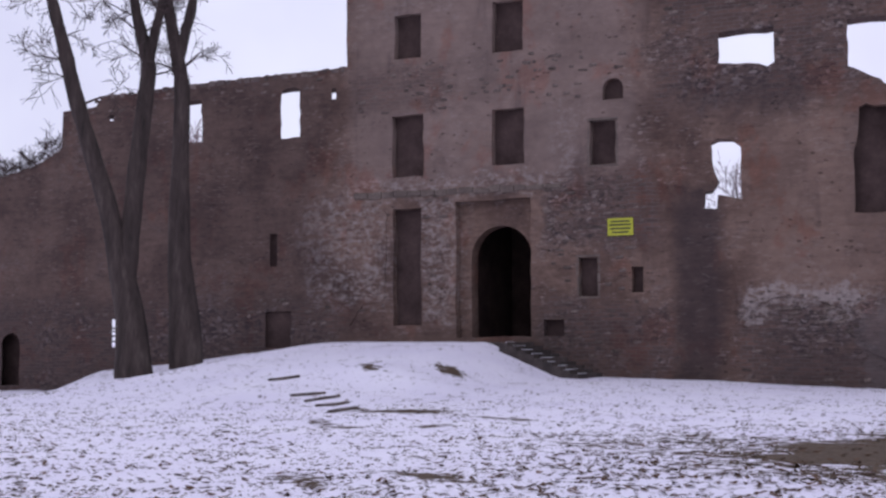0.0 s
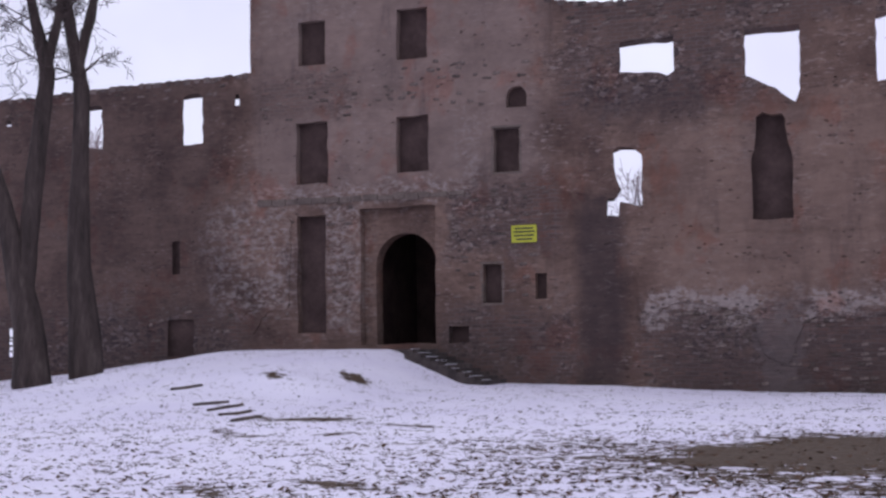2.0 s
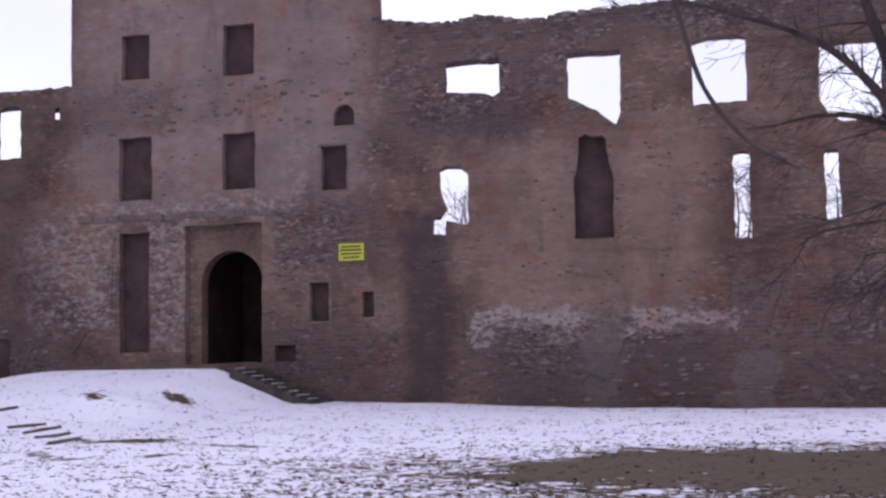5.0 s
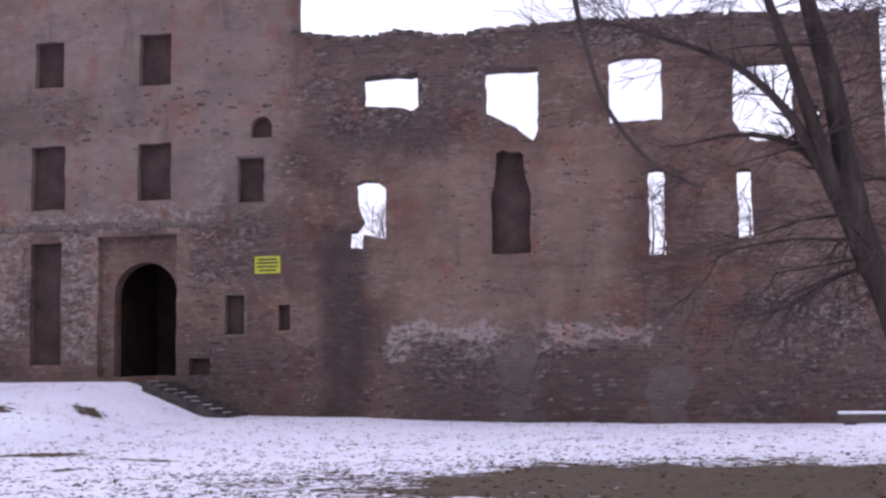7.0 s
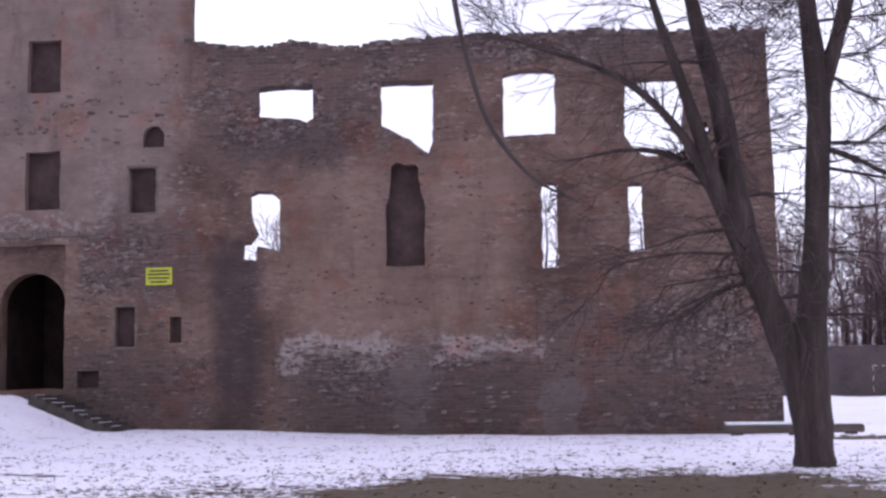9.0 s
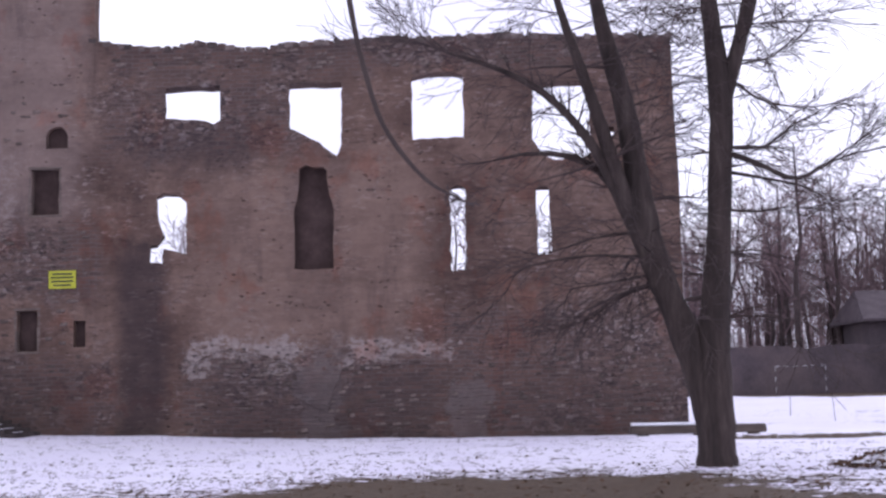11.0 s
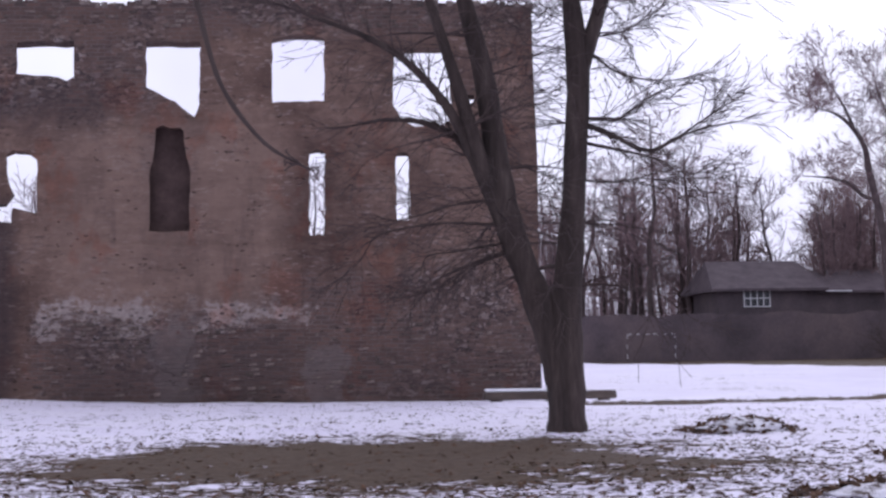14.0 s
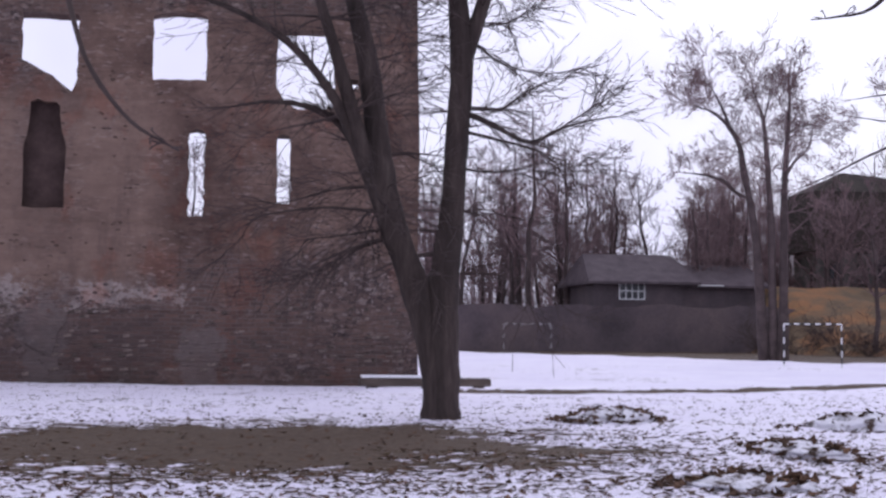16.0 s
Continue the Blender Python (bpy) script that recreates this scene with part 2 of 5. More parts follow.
    # pale remnants of limewash
    pale_zone = union(maths("MULTIPLY", zone(-10.4, -1.5, 2.45, 3.45, 0.15), 0.4), zone(-27.2, -23.4, 3.0, 7.0, 0.5), zone(-22.2, -20.7, 2.2, 6.9, 0.25), zone(-25.2, -16.8, 6.9, 7.7, 0.2), maths("MULTIPLY", zone(-17.0, -16.0, 7.0, 10.0, 0.3), 0.6))
    pale_zone = maths("ADD", maths("MULTIPLY", pale_zone, 0.55), maths("MULTIPLY", steps(blot, 0.56, 0.68), 0.25))
    pale = maths("MULTIPLY", pale_zone, steps(grain(2.6, (1, 1, 1.8), 9.0, 0.85), 0.47, 0.57))
    colour = mix(pale, colour, mix(0.6, (0.42, 0.38, 0.355), grain(5.0, detail=9.0), "OVERLAY"))
    # crisp remains of the coat above the rubble, pocked where stones have gone
    xn = maths("ADD", X, maths("MULTIPLY", maths("SUBTRACT", wob2, 0.5), 2.2))
    zn = maths("ADD", Z, maths("MULTIPLY", maths("SUBTRACT", wob1, 0.5), 1.7))
    zn = maths("ADD", zn, maths("MULTIPLY", maths("SUBTRACT", grain(4.0, (0.7, 1, 1), 6.0), 0.5), 0.9))

    def patch(x0, x1, z0, z1, soft=0.05):
        return maths("MULTIPLY", maths("MULTIPLY", steps(xn, x0 - soft, x0 + soft), steps(xn, x1 + soft, x1 - soft)), maths("MULTIPLY", steps(zn, z0 - soft, z0 + soft), steps(zn, z1 + soft * 3, z1 - soft)))

    gone = n.new("ShaderNodeTexVoronoi")
    gone.inputs["Scale"].default_value = 3.4
    mpg = n.new("ShaderNodeMapping")
    mpg.inputs["Scale"].default_value = (0.8, 1, 1.5)
    l.new(geo.outputs["Position"], mpg.inputs[0])
    l.new(mpg.outputs[0], gone.inputs[0])
    pocked = maths("MULTIPLY", steps(gone.outputs["Distance"], 0.27, 0.21), steps(grain(1.1, detail=4.0), 0.42, 0.5))
    coat = union(patch(-10.2, -9.6, 2.3, 3.15), patch(-9.6, -6.4, 2.8, 3.3), patch(-4.95, -3.5, 2.35, 3.15), patch(-3.6, -1.25, 2.6, 3.05), patch(-7.6, -6.7, 2.3, 2.8))
    coat = maths("MULTIPLY", coat, steps(grain(3.0, (0.8, 1, 1.6), 8.0, 0.8), 0.42, 0.52))
    colour = mix(maths("MULTIPLY", coat, 0.8), colour, mix(0.6, (0.36, 0.315, 0.285), grain(6.0, detail=9.0), "OVERLAY"))
    colour = mix(maths("MULTIPLY", maths("MULTIPLY", coat, pocked), 0.85), colour, (0.045, 0.036, 0.034))
    # ruddy brick showing through, and two plain piers low on the wing
    ruddy = maths("MULTIPLY", steps(grain(0.7, (1, 1, 0.8), 7.0), 0.54, 0.64), 0.45)
    colour = mix(ruddy, colour, mix(1.0, colour, (1.0, 0.62, 0.52), "MULTIPLY"))
    pier = union(zone(-6.5, -5.0, -2, 2.5, 0.12), zone(-1.45, -0.2, -2, 1.75, 0.1))
    colour = mix(maths("MULTIPLY", pier, 0.65), colour, mix(0.5, (0.2, 0.17, 0.155), grain(3.0, detail=8.0), "OVERLAY"))
    # darker zones with their own outlines, and uneven upright runs
    xs = maths("ADD", X, maths("MULTIPLY", maths("SUBTRACT", grain(0.5), 0.5), 0.8))
    # upright band: shade of a shallow recess painted into the wall colour
    recess_shade = maths("MULTIPLY", maths("MULTIPLY", steps(xs, -13.0, -12.2), steps(xs, -10.6, -11.4)), steps(zw, 7.2, 6.0))
    darkened = union(recess_shade, maths("MULTIPLY", zone(-1.6, 8, 4.5, 14, 1.3), 0.18), maths("MULTIPLY", zone(-12.6, -7.8, 8.9, 10.6, 0.7), 0.8), maths("MULTIPLY", zone(-13.0, 8, 12.9, 14, 0.5), 0.4), maths("MULTIPLY", zone(-9.4, -2.0, -2, 2.2, 0.7), 0.6), maths("MULTIPLY", steps(xw, -24.8, -27.5), 0.7), maths("MULTIPLY", zone(-60, -13.3, -2, 2.6, 0.8), 0.4), maths("MULTIPLY", zone(-1.5, 8, -2, 1.8, 0.8), 0.4), maths("MULTIPLY", zone(-6.9, -5.0, 4.0, 9.5, 0.3), 0.3), maths("MULTIPLY", steps(grain(0.42, (1.6, 1, 0.35), 6.0), 0.53, 0.7), 0.6))
    colour = mix(maths("MULTIPLY", darkened, 0.62), colour, (0.05, 0.04, 0.042))
    colour = mix(maths("MULTIPLY", recess_shade, 0.25), colour, (0.045, 0.036, 0.038))
    # fallen stones: dark pocks
    pocks = n.new("ShaderNodeTexVoronoi")
    pocks.inputs["Scale"].default_value = 3.6
    mpk = n.new("ShaderNodeMapping")
    mpk.inputs["Scale"].default_value = (0.7, 1, 2.0)
    l.new(geo.outputs["Position"], mpk.inputs[0])
    l.new(mpk.outputs[0], pocks.inputs[0])
    hole = maths("MULTIPLY", steps(pocks.outputs["Distance"], 0.24, 0.12), maths("MULTIPLY", steps(wob2, 0.46, 0.56), steps(wob1, 0.5, 0.56)))
    colour = mix(maths("MULTIPLY", hole, 0.55), colour, (0.04, 0.032, 0.03))
    colour = mix(1.0, colour, (0.9, 0.87, 0.88), "MULTIPLY")
    l.new(colour, b.inputs["Base Color"])
    # relief
    relief = maths("ADD", maths("MULTIPLY", grain(6.0, detail=9.0), 0.5), maths("MULTIPLY", bare, maths("MULTIPLY", maths("SUBTRACT", 1.0, brick.outputs["Fac"]), 0.45)))
    relief = maths("SUBTRACT", relief, maths("MULTIPLY", hole, 1.2))
    relief = maths("SUBTRACT", relief, maths("MULTIPLY", bare, 0.35))
    bp = n.new("ShaderNodeBump")
    bp.inputs["Strength"].default_value, bp.inputs["Distance"].default_value = 0.9, 0.07
    l.new(relief, bp.inputs["Height"])
    l.new(bp.outputs[0], b.inputs["Normal"])
    return m


FACADE = facade_material()


# ---------------------------------------------------------------- mesh helpers
def part(name, bm, mat, parent=None, label="", smooth=False):
    me = bpy.data.meshes.new(name)
    bm.to_mesh(me)
    bm.free()
    me.materials.append(mat)
    if smooth:
        for p in me.polygons:
            p.use_smooth = True
    ob = new(name, me)
    ob.parent = parent
    if label:
        ob["label"] = label
    return ob


def part_data(name, verts, faces, mat, parent=None, label="", smooth=False):
    me = bpy.data.meshes.new(name)
    me.from_pydata([tuple(v) for v in verts], [], faces)
    me.materials.append(mat)
    if smooth:
        me.polygons.foreach_set("use_smooth", [True] * len(me.polygons))
    me.update()
    ob = new(name, me)
    ob.parent = parent
    if label:
        ob["label"] = label
    return ob


def thing(name, at, label, category, group="", kind=""):
    ob = new(name)
    ob.location = at
    return tagged(ob, label, category, group, kind)


def block(bm, x0, x1, y0, y1, z0, z1, bevel=0.0, jitter=0.0, rng=None):
    ret = bmesh.ops.create_cube(bm, size=1)
    vs = ret["verts"]
    for v in vs:
        v.co = Vector((x0 + (v.co.x + 0.5) * (x1 - x0), y0 + (v.co.y + 0.5) * (y1 - y0), z0 + (v.co.z + 0.5) * (z1 - z0)))
    if bevel:
        edges = list({e for v in vs for e in v.link_edges})
        r = bmesh.ops.bevel(bm, geom=edges, offset=bevel, segments=1, affect="EDGES")
        vs = list({v for f in r["faces"] for v in f.verts} | {v for v in vs if v.is_valid})
    if jitter:
        for v in vs:
            v.co += Vector([rng.uniform(-jitter, jitter) for _ in range(3)])
    return vs


def ragged(poly, step, amp, rng):
    """The closed outline with its sides broken into short uneven runs."""
    out = []
    for i, (x, z) in enumerate(poly):
        x2, z2 = poly[(i + 1) % len(poly)]
        n = max(1, round(math.hypot(x2 - x, z2 - z) / step))
        for k in range(n):
            f = k / n
            a = amp if k else amp * 0.4
            out.append((x + (x2 - x) * f + rng.uniform(-a, a), z + (z2 - z) * f + rng.uniform(-a, a)))
    return out


def pierced_wall(name, outline, holes, y, thick, mat, parent=None, splay=0.0):
    """A thick wall from its outline in x and z, with openings cut through."""
    bm = bmesh.new()
    loops = []
    for loop in [outline] + holes:
        vs = [bm.verts.new((x, y, z)) for x, z in loop]
        loops.append(vs)
        for a, b in zip(vs, vs[1:] + vs[:1]):
            bm.edges.new((a, b))
    bmesh.ops.triangle_fill(bm, use_beauty=True, use_dissolve=False, edges=bm.edges[:], normal=(0, -1, 0))
    front = bm.faces[:]
    spans = [((min(p[0] for p in h) + max(p[0] for p in h)) / 2, (max(p[0] for p in h) - min(p[0] for p in h)) / 2, min(p[1] for p in h), max(p[1] for p in h)) for h in holes]
    ret = bmesh.ops.extrude_face_region(bm, geom=front, use_keep_orig=True)
    for v in [g for g in ret["geom"] if isinstance(g, bmesh.types.BMVert)]:
        v.co.y += thick
        for c, half, z0, z1 in spans:
            if abs(v.co.x - c) < half + 0.02 and z0 - 0.02 < v.co.z < z1 + 0.02:
                v.co.x += splay * (1 if v.co.x > c else -1) * min(1.0, abs(v.co.x - c) / half * 1.6)
    bmesh.ops.recalc_face_normals(bm, faces=bm.faces[:])
    return part(name, bm, mat, parent)


def rect(x0, z0, x1, z1):
    return [(x0, z0), (x1, z0), (x1, z1), (x0, z1)]


def arched(x0, z0, x1, z1, rise, n=8):
    """A rectangle with a round or segmental head of the given rise."""
    pts = [(x0, z0), (x1, z0)]
    c = (x0 + x1) / 2
    for k in range(n + 1):
        a = math.pi * k / n
        pts.append((c + (x1 - x0) / 2 * math.cos(a), z1 - rise + rise * math.sin(a)))
    return pts


def smooth01(v):
    v = min(1.0, max(0.0, v))
    return v * v * (3 - 2 * v)


# ---------------------------------------------------------------- ground
WALL_FOOT_X = [-70, -42.5, -39.5, -37.8, -36.9, -33.5, -30.25, -26.6, -25, -20.2, -18.7, -17.64, -16.6, -15.9, -14.5, -11.0, -6.0, 3.0, 7.0, 60]
WALL_FOOT_Z = [-0.4, -0.4, -0.35, 0.22, 0.5, 0.75, 1.13, 1.41, 1.6, 1.6, 1.57, 1.15, 0.7, 0.4, 0.33, 0.24, 0.04, -0.05, -0.05, -0.05]


def ground_z(x, y):
    # the far flank of the mound runs aslant to the wall
    along = x - 0.8 * (45 - y) * smooth01((-x - 24) / 6) if 20 < y < 45 else x
    foot = float(np.interp(along, WALL_FOOT_X, WALL_FOOT_Z))
    z = foot * smooth01((y - 25) / 18.5)
    # small terrace on the slope of the mound
    z += 0.22 * math.exp(-(((x + 18.5) / 2.6) ** 2 + ((y - 34.5) / 1.1) ** 2)) - 0.12 * math.exp(-(((x + 18) / 2.8) ** 2 + ((y - 32.3) / 0.9) ** 2))
    if x > 4:
        z += smooth01((x - 4) / 5) * (0.42 * smooth01((y - 44) / 14) + 0.006 * max(0, min(y, 140) - 58))
        edge = 39.4 + max(0, x - 12) * 0.42 + max(0, x - 17) * 0.15
        z += 0.10 * math.exp(-((y - edge - 0.5) / 0.5) ** 2) - 0.08 * math.exp(-((y - edge + 0.2) / 0.3) ** 2)
    r = math.hypot(x, y)
    fade = smooth01((260 - r) / 120)
    z += (0.05 * noise.noise((x * 0.35, y * 0.35, 3.1)) + 0.022 * noise.noise((x * 1.3, y * 1.3, 7.7)) + 0.014 * noise.noise((x * 3.7, y * 3.7, 1.7))) * fade
    return z


def axis_lines(lo, hi, step, far):
    inner = list(np.arange(lo, hi + step / 2, step))
    out, d = [], step
    a, b = lo, hi
    left, right = [], []
    while b < far:
        d *= 1.35
        a -= d
        b += d
        left.insert(0, a)
        right.append(b)
    return left + inner + right


VERGE_X, VERGE_Y = [14, 18, 21.8, 25.4, 27.3, 30, 36, 45], [96, 88, 80, 74.8, 70, 62.5, 66, 75]


def bareness(x, y):
    """How little snow lies: the sheltered ellipse under the tree, thin patches, the path's edge."""
    e = math.hypot((x - 0.6) / 6.0, (y - 20.6) / 4.6)
    w = 0.4 * noise.noise((x * 0.5, y * 0.5, 9.0)) + 0.3 * noise.noise((x * 1.9, y * 1.9, 4.0))
    bare = smooth01((1.28 - e + 1.2 * w) / 0.95)
    near = 0.12 * smooth01((27 - y) / 14) + 0.42 * smooth01((y - 45) / 2) * smooth01((80 - y) / 30) * (0.4 + noise.noise((x * 0.12, y * 0.5, 6.0)))
    near += 0.32 * smooth01(1.9 - e) * smooth01((8.0 - x) / 3)
    edge = 39.4 + max(0, x - 12) * 0.42 + max(0, x - 17) * 0.15
    rut = 0.95 * math.exp(-((y - edge) / 0.4) ** 2) if x > 6 else 0.0
    foot = 0.5 * math.exp(-((y - 44.8) / 0.3) ** 2) if x < 7 else 0.0
    # trodden verge before the boundary wall
    verge = smooth01((y - float(np.interp(x, VERGE_X, VERGE_Y)) + 4 * w) / 1.5) if x > 14 else 0.0
    spots = 0.0
    for sx, sy, lx, ly, turn in ((-14.3, 27.8, 1.3, 0.45, 0.1), (-15.7, 28.3, 1.0, 0.25, -0.75), (-13.9, 23.5, 1.3, 0.3, -0.85), (-12.8, 22.45, 0.5, 0.35, 0.0), (-17.2, 36.9, 0.5, 0.9, 0.6), (-18.6, 34.2, 0.5, 0.3, 0.0), (-11.4, 23.3, 0.35, 0.5, 0.0), (-8.6, 13.9, 1.3, 0.3, -0.7), (-11.2, 26.3, 1.5, 0.25, -0.5), (-7.3, 14.6, 1.1, 0.3, -0.5)):
        dx, dy = x - sx, y - sy
        u, v = dx * math.cos(turn) + dy * math.sin(turn), dy * math.cos(turn) - dx * math.sin(turn)
        spots = max(spots, 0.75 * math.exp(-((u / lx) ** 2 + (v / ly) ** 2)))
    return max(bare, near, rut, foot, spots, verge)


def build_ground():
    xs, ys = axis_lines(-46, 34, 0.28, 3000), axis_lines(8, 64, 0.28, 3000)
    nx = len(xs)
    verts = [(x, y, ground_z(x, y)) for y in ys for x in xs]
    faces = [(j * nx + i, j * nx + i + 1, (j + 1) * nx + i + 1, (j + 1) * nx + i) for j in range(len(ys) - 1) for i in range(nx - 1)]
    m = bpy.data.materials.new("thin_snow_on_grass")
    m.use_nodes = True
    n, l = m.node_tree.nodes, m.node_tree.links
    b = n["Principled BSDF"]
    b.inputs["Roughness"].default_value, b.inputs["Specular IOR Level"].default_value = 0.75, 0.2
    geo = n.new("ShaderNodeNewGeometry")
    bare = n.new("ShaderNodeAttribute")
    bare.attribute_name = "bare"

    def noise_at(scale, stretch, detail=6.0):
        mp = n.new("ShaderNodeMapping")
        mp.inputs["Scale"].default_value = stretch
        l.new(geo.outputs["Position"], mp.inputs[0])
        t = n.new("ShaderNodeTexNoise")
        t.inputs["Scale"].default_value, t.inputs["Detail"].default_value, t.inputs["Roughness"].default_value = scale, detail, 0.7
        l.new(mp.outputs[0], t.inputs[0])
        return t.outputs[0]

    def maths(op, a, c):
        q = n.new("ShaderNodeMath")
        q.operation = op
        for i, v in enumerate((a, c)):
            if isinstance(v, (int, float)):
                q.inputs[i].default_value = v
            else:
                l.new(v, q.inputs[i])
        return q.outputs[0]

    patches, tufts = noise_at(0.3, (1, 1, 1), 4.0), noise_at(13.0, (0.7, 1, 1), 6.0)
    spot = n.new("ShaderNodeTexVoronoi")
    spot.inputs["Scale"].default_value = 6.2
    lie = n.new("ShaderNodeMapping")
    lie.inputs["Scale"].default_value = (0.7, 1.0, 1.0)
    l.new(geo.outputs["Position"], lie.inputs[0])
    l.new(lie.outputs[0], spot.inputs[0])
    tufts = maths("ADD", maths("MULTIPLY", maths("SUBTRACT", 1.0, spot.outputs["Distance"]), 0.42), maths("MULTIPLY", tufts, 0.62))
    cover = maths("ADD", maths("MULTIPLY", patches, 0.5), maths("MULTIPLY", tufts, 0.55))
    cover = maths("ADD", cover, maths("MULTIPLY", bare.outputs["Fac"], 0.4))
    # deeper, smoother snow on the open lawn past the tree
    place = n.new("ShaderNodeSeparateXYZ")
    l.new(geo.outputs["Position"], place.inputs[0])
    deep = None
    for axis, lo, hi in ((0, 5.0, 8.0), (1, 17.0, 21.0)):
        rise = n.new("ShaderNodeMapRange")
        rise.interpolation_type = "SMOOTHSTEP"
        rise.inputs["From Min"].default_value, rise.inputs["From Max"].default_value = lo, hi
        l.new(place.outputs[axis], rise.inputs["Value"])
        deep = rise.outputs[0] if deep is None else maths("MULTIPLY", deep, rise.outputs[0])
    cover = maths("SUBTRACT", cover, maths("MULTIPLY", deep, 0.05))
    edge = n.new("ShaderNodeMapRange")
    edge.interpolation_type = "SMOOTHSTEP"
    edge.inputs["From Min"].default_value, edge.inputs["From Max"].default_value = 0.657, 0.72
    l.new(cover, edge.inputs["Value"])

    # stalks and crumbs too small for a patch of their own, thicker in some places
    crumbs = n.new("ShaderNodeMapRange")
    crumbs.interpolation_type = "SMOOTHSTEP"
    crumbs.inputs["From Min"].default_value, crumbs.inputs["From Max"].default_value = 0.61, 0.68
    l.new(maths("ADD", maths("MULTIPLY", deep, -0.07), maths("ADD", noise_at(10.0, (0.55, 1, 1), 6.0), maths("MULTIPLY", maths("SUBTRACT", noise_at(0.55, (1, 1, 1), 5.0), 0.5), 0.45))), crumbs.inputs["Value"])
    thin = maths("MAXIMUM", edge.outputs[0], maths("MULTIPLY", crumbs.outputs[0], 0.85))

    def ramp(src, stops):
        r = n.new("ShaderNodeValToRGB")
        el = r.color_ramp.elements
        while len(el) < len(stops):
            el.new(0.5)
        for e, (p, c) in zip(el, stops):
            e.position, e.color = p, (*c, 1)
        l.new(src, r.inputs[0])
        return r.outputs[0]

    snow = ramp(patches, [(0.3, (0.8, 0.76, 0.88)), (0.7, (0.9, 0.87, 0.95))])
    turf = ramp(noise_at(6.0, (1, 1, 1)), [(0.3, (0.038, 0.025, 0.016)), (0.5, (0.082, 0.055, 0.035)), (0.75, (0.135, 0.093, 0.062))])
    mix = n.new("ShaderNodeMix")
    mix.data_type = "RGBA"
    l.new(thin, mix.inputs["Factor"])
    l.new(snow, mix.inputs["A"])
    l.new(turf, mix.inputs["B"])
    l.new(mix.outputs["Result"], b.inputs["Base Color"])
    bp = n.new("ShaderNodeBump")
    bp.inputs["Strength"].default_value, bp.inputs["Distance"].default_value = 0.6, 0.06
    l.new(noise_at(7.0, (1, 1, 1), 8.0), bp.inputs["Height"])
    l.new(bp.outputs[0], b.inputs["Normal"])
    ob = part_data("ground", verts, faces, m, smooth=True)
    at = ob.data.attributes.new("bare", "FLOAT", "POINT")
    at.data.foreach_set("value", [bareness(v[0], v[1]) for v in verts])
    return tagged(ob, "thin patchy snow over brown winter grass", "ground", kind="structure")


ground = build_ground()

# ---------------------------------------------------------------- castle walls
FACE = 45.0  # the facade's plane
THICK = 0.6
rng = random.Random(11)


def chip(poly, step=0.35, amp=0.05):
    return ragged(poly, step, amp, rng)


# the gate tower
tower_top = 19.5
tower_outline = [(-25.32, -1.0), (-13.42, -1.0), (-13.42, 13.7), (-13.42, tower_top), (-25.32, tower_top)]
blind_windows = [  # x0, z0, x1, z1, rise of the head
    (-23.28, 12.22, -22.15, 13.89, 0.0), (-19.26, 12.12, -18.05, 13.97, 0.0),
    (-23.37, 7.75, -22.07, 10.07, 0.0), (-19.29, 7.97, -18.05, 10.01, 0.0), (-15.57, 7.76, -14.62, 9.32, 0.0),
    (-15.07, 10.02, -14.32, 10.78, 0.35), (-16.03, 3.15, -15.34, 4.51, 0.0), (-14.12, 3.25, -13.61, 4.14, 0.0), (-17.35, 1.76, -16.59, 2.36, 0.0)]
niche = (-23.35, 2.2, -22.17, 6.56)
gate = (-20.78, 1.75, -17.83, 6.73)
tower_holes = [chip(arched(x0, z0, x1, z1, rise) if rise else rect(x0, z0, x1, z1), 0.5, 0.03) for x0, z0, x1, z1, rise in blind_windows]
tower_holes += [chip(rect(*niche), 0.6, 0.03), chip(rect(*gate), 0.6, 0.04)]
wall_tower = pierced_wall("wall_tower", chip(tower_outline, 0.8, 0.03), tower_holes, FACE, THICK, FACADE)
tagged(wall_tower, "tall grey-brown plastered gate tower wall, stained and patched", "wall", kind="structure")

# the right wing, roofless, with the sky behind its upper windows
roof_line = [(6.2, 13.25), (4.4, 13.36), (2.5, 13.38), (0.5, 13.5), (-1.3, 13.48), (-2.1, 13.45), (-2.96, 13.54), (-3.93, 13.5), (-5.67, 13.42), (-6.9, 13.4), (-7.44, 13.28), (-8.22, 13.27), (-9.21, 13.47), (-9.81, 13.57), (-10.8, 13.4), (-11.7, 13.42), (-12.4, 13.55), (-13.6, 13.78)]
right_outline = [(-13.7, -1.0), (6.3, -1.0), (6.27, 4.0), (6.3, 8.2), (6.22, 11.0)] + [p for a, b in zip(roof_line, roof_line[1:]) for p in [(a[0] + (b[0] - a[0]) * k / 6, a[1] + (b[1] - a[1]) * k / 6 + rng.uniform(-0.06, 0.06)) for k in range(6)]] + [(-13.7, 13.75)]
w1 = chip([(-10.95, 10.95), (-10.02, 10.88), (-9.6, 10.82), (-9.33, 10.7), (-9.09, 10.84), (-9.08, 12.05), (-10.95, 12.0)], 0.3, 0.03)
w2 = chip([(-6.72, 10.48), (-6.3, 10.28), (-6.01, 10.1), (-5.75, 9.98), (-5.53, 9.72), (-5.19, 9.38), (-4.98, 9.9), (-4.95, 12.04), (-6.72, 12.02)], 0.25, 0.03)
w3 = chip([(-2.56, 9.95), (-0.84, 10.0), (-0.82, 12.12), (-1.3, 12.27), (-1.9, 12.27), (-2.56, 12.1)], 0.3, 0.03)
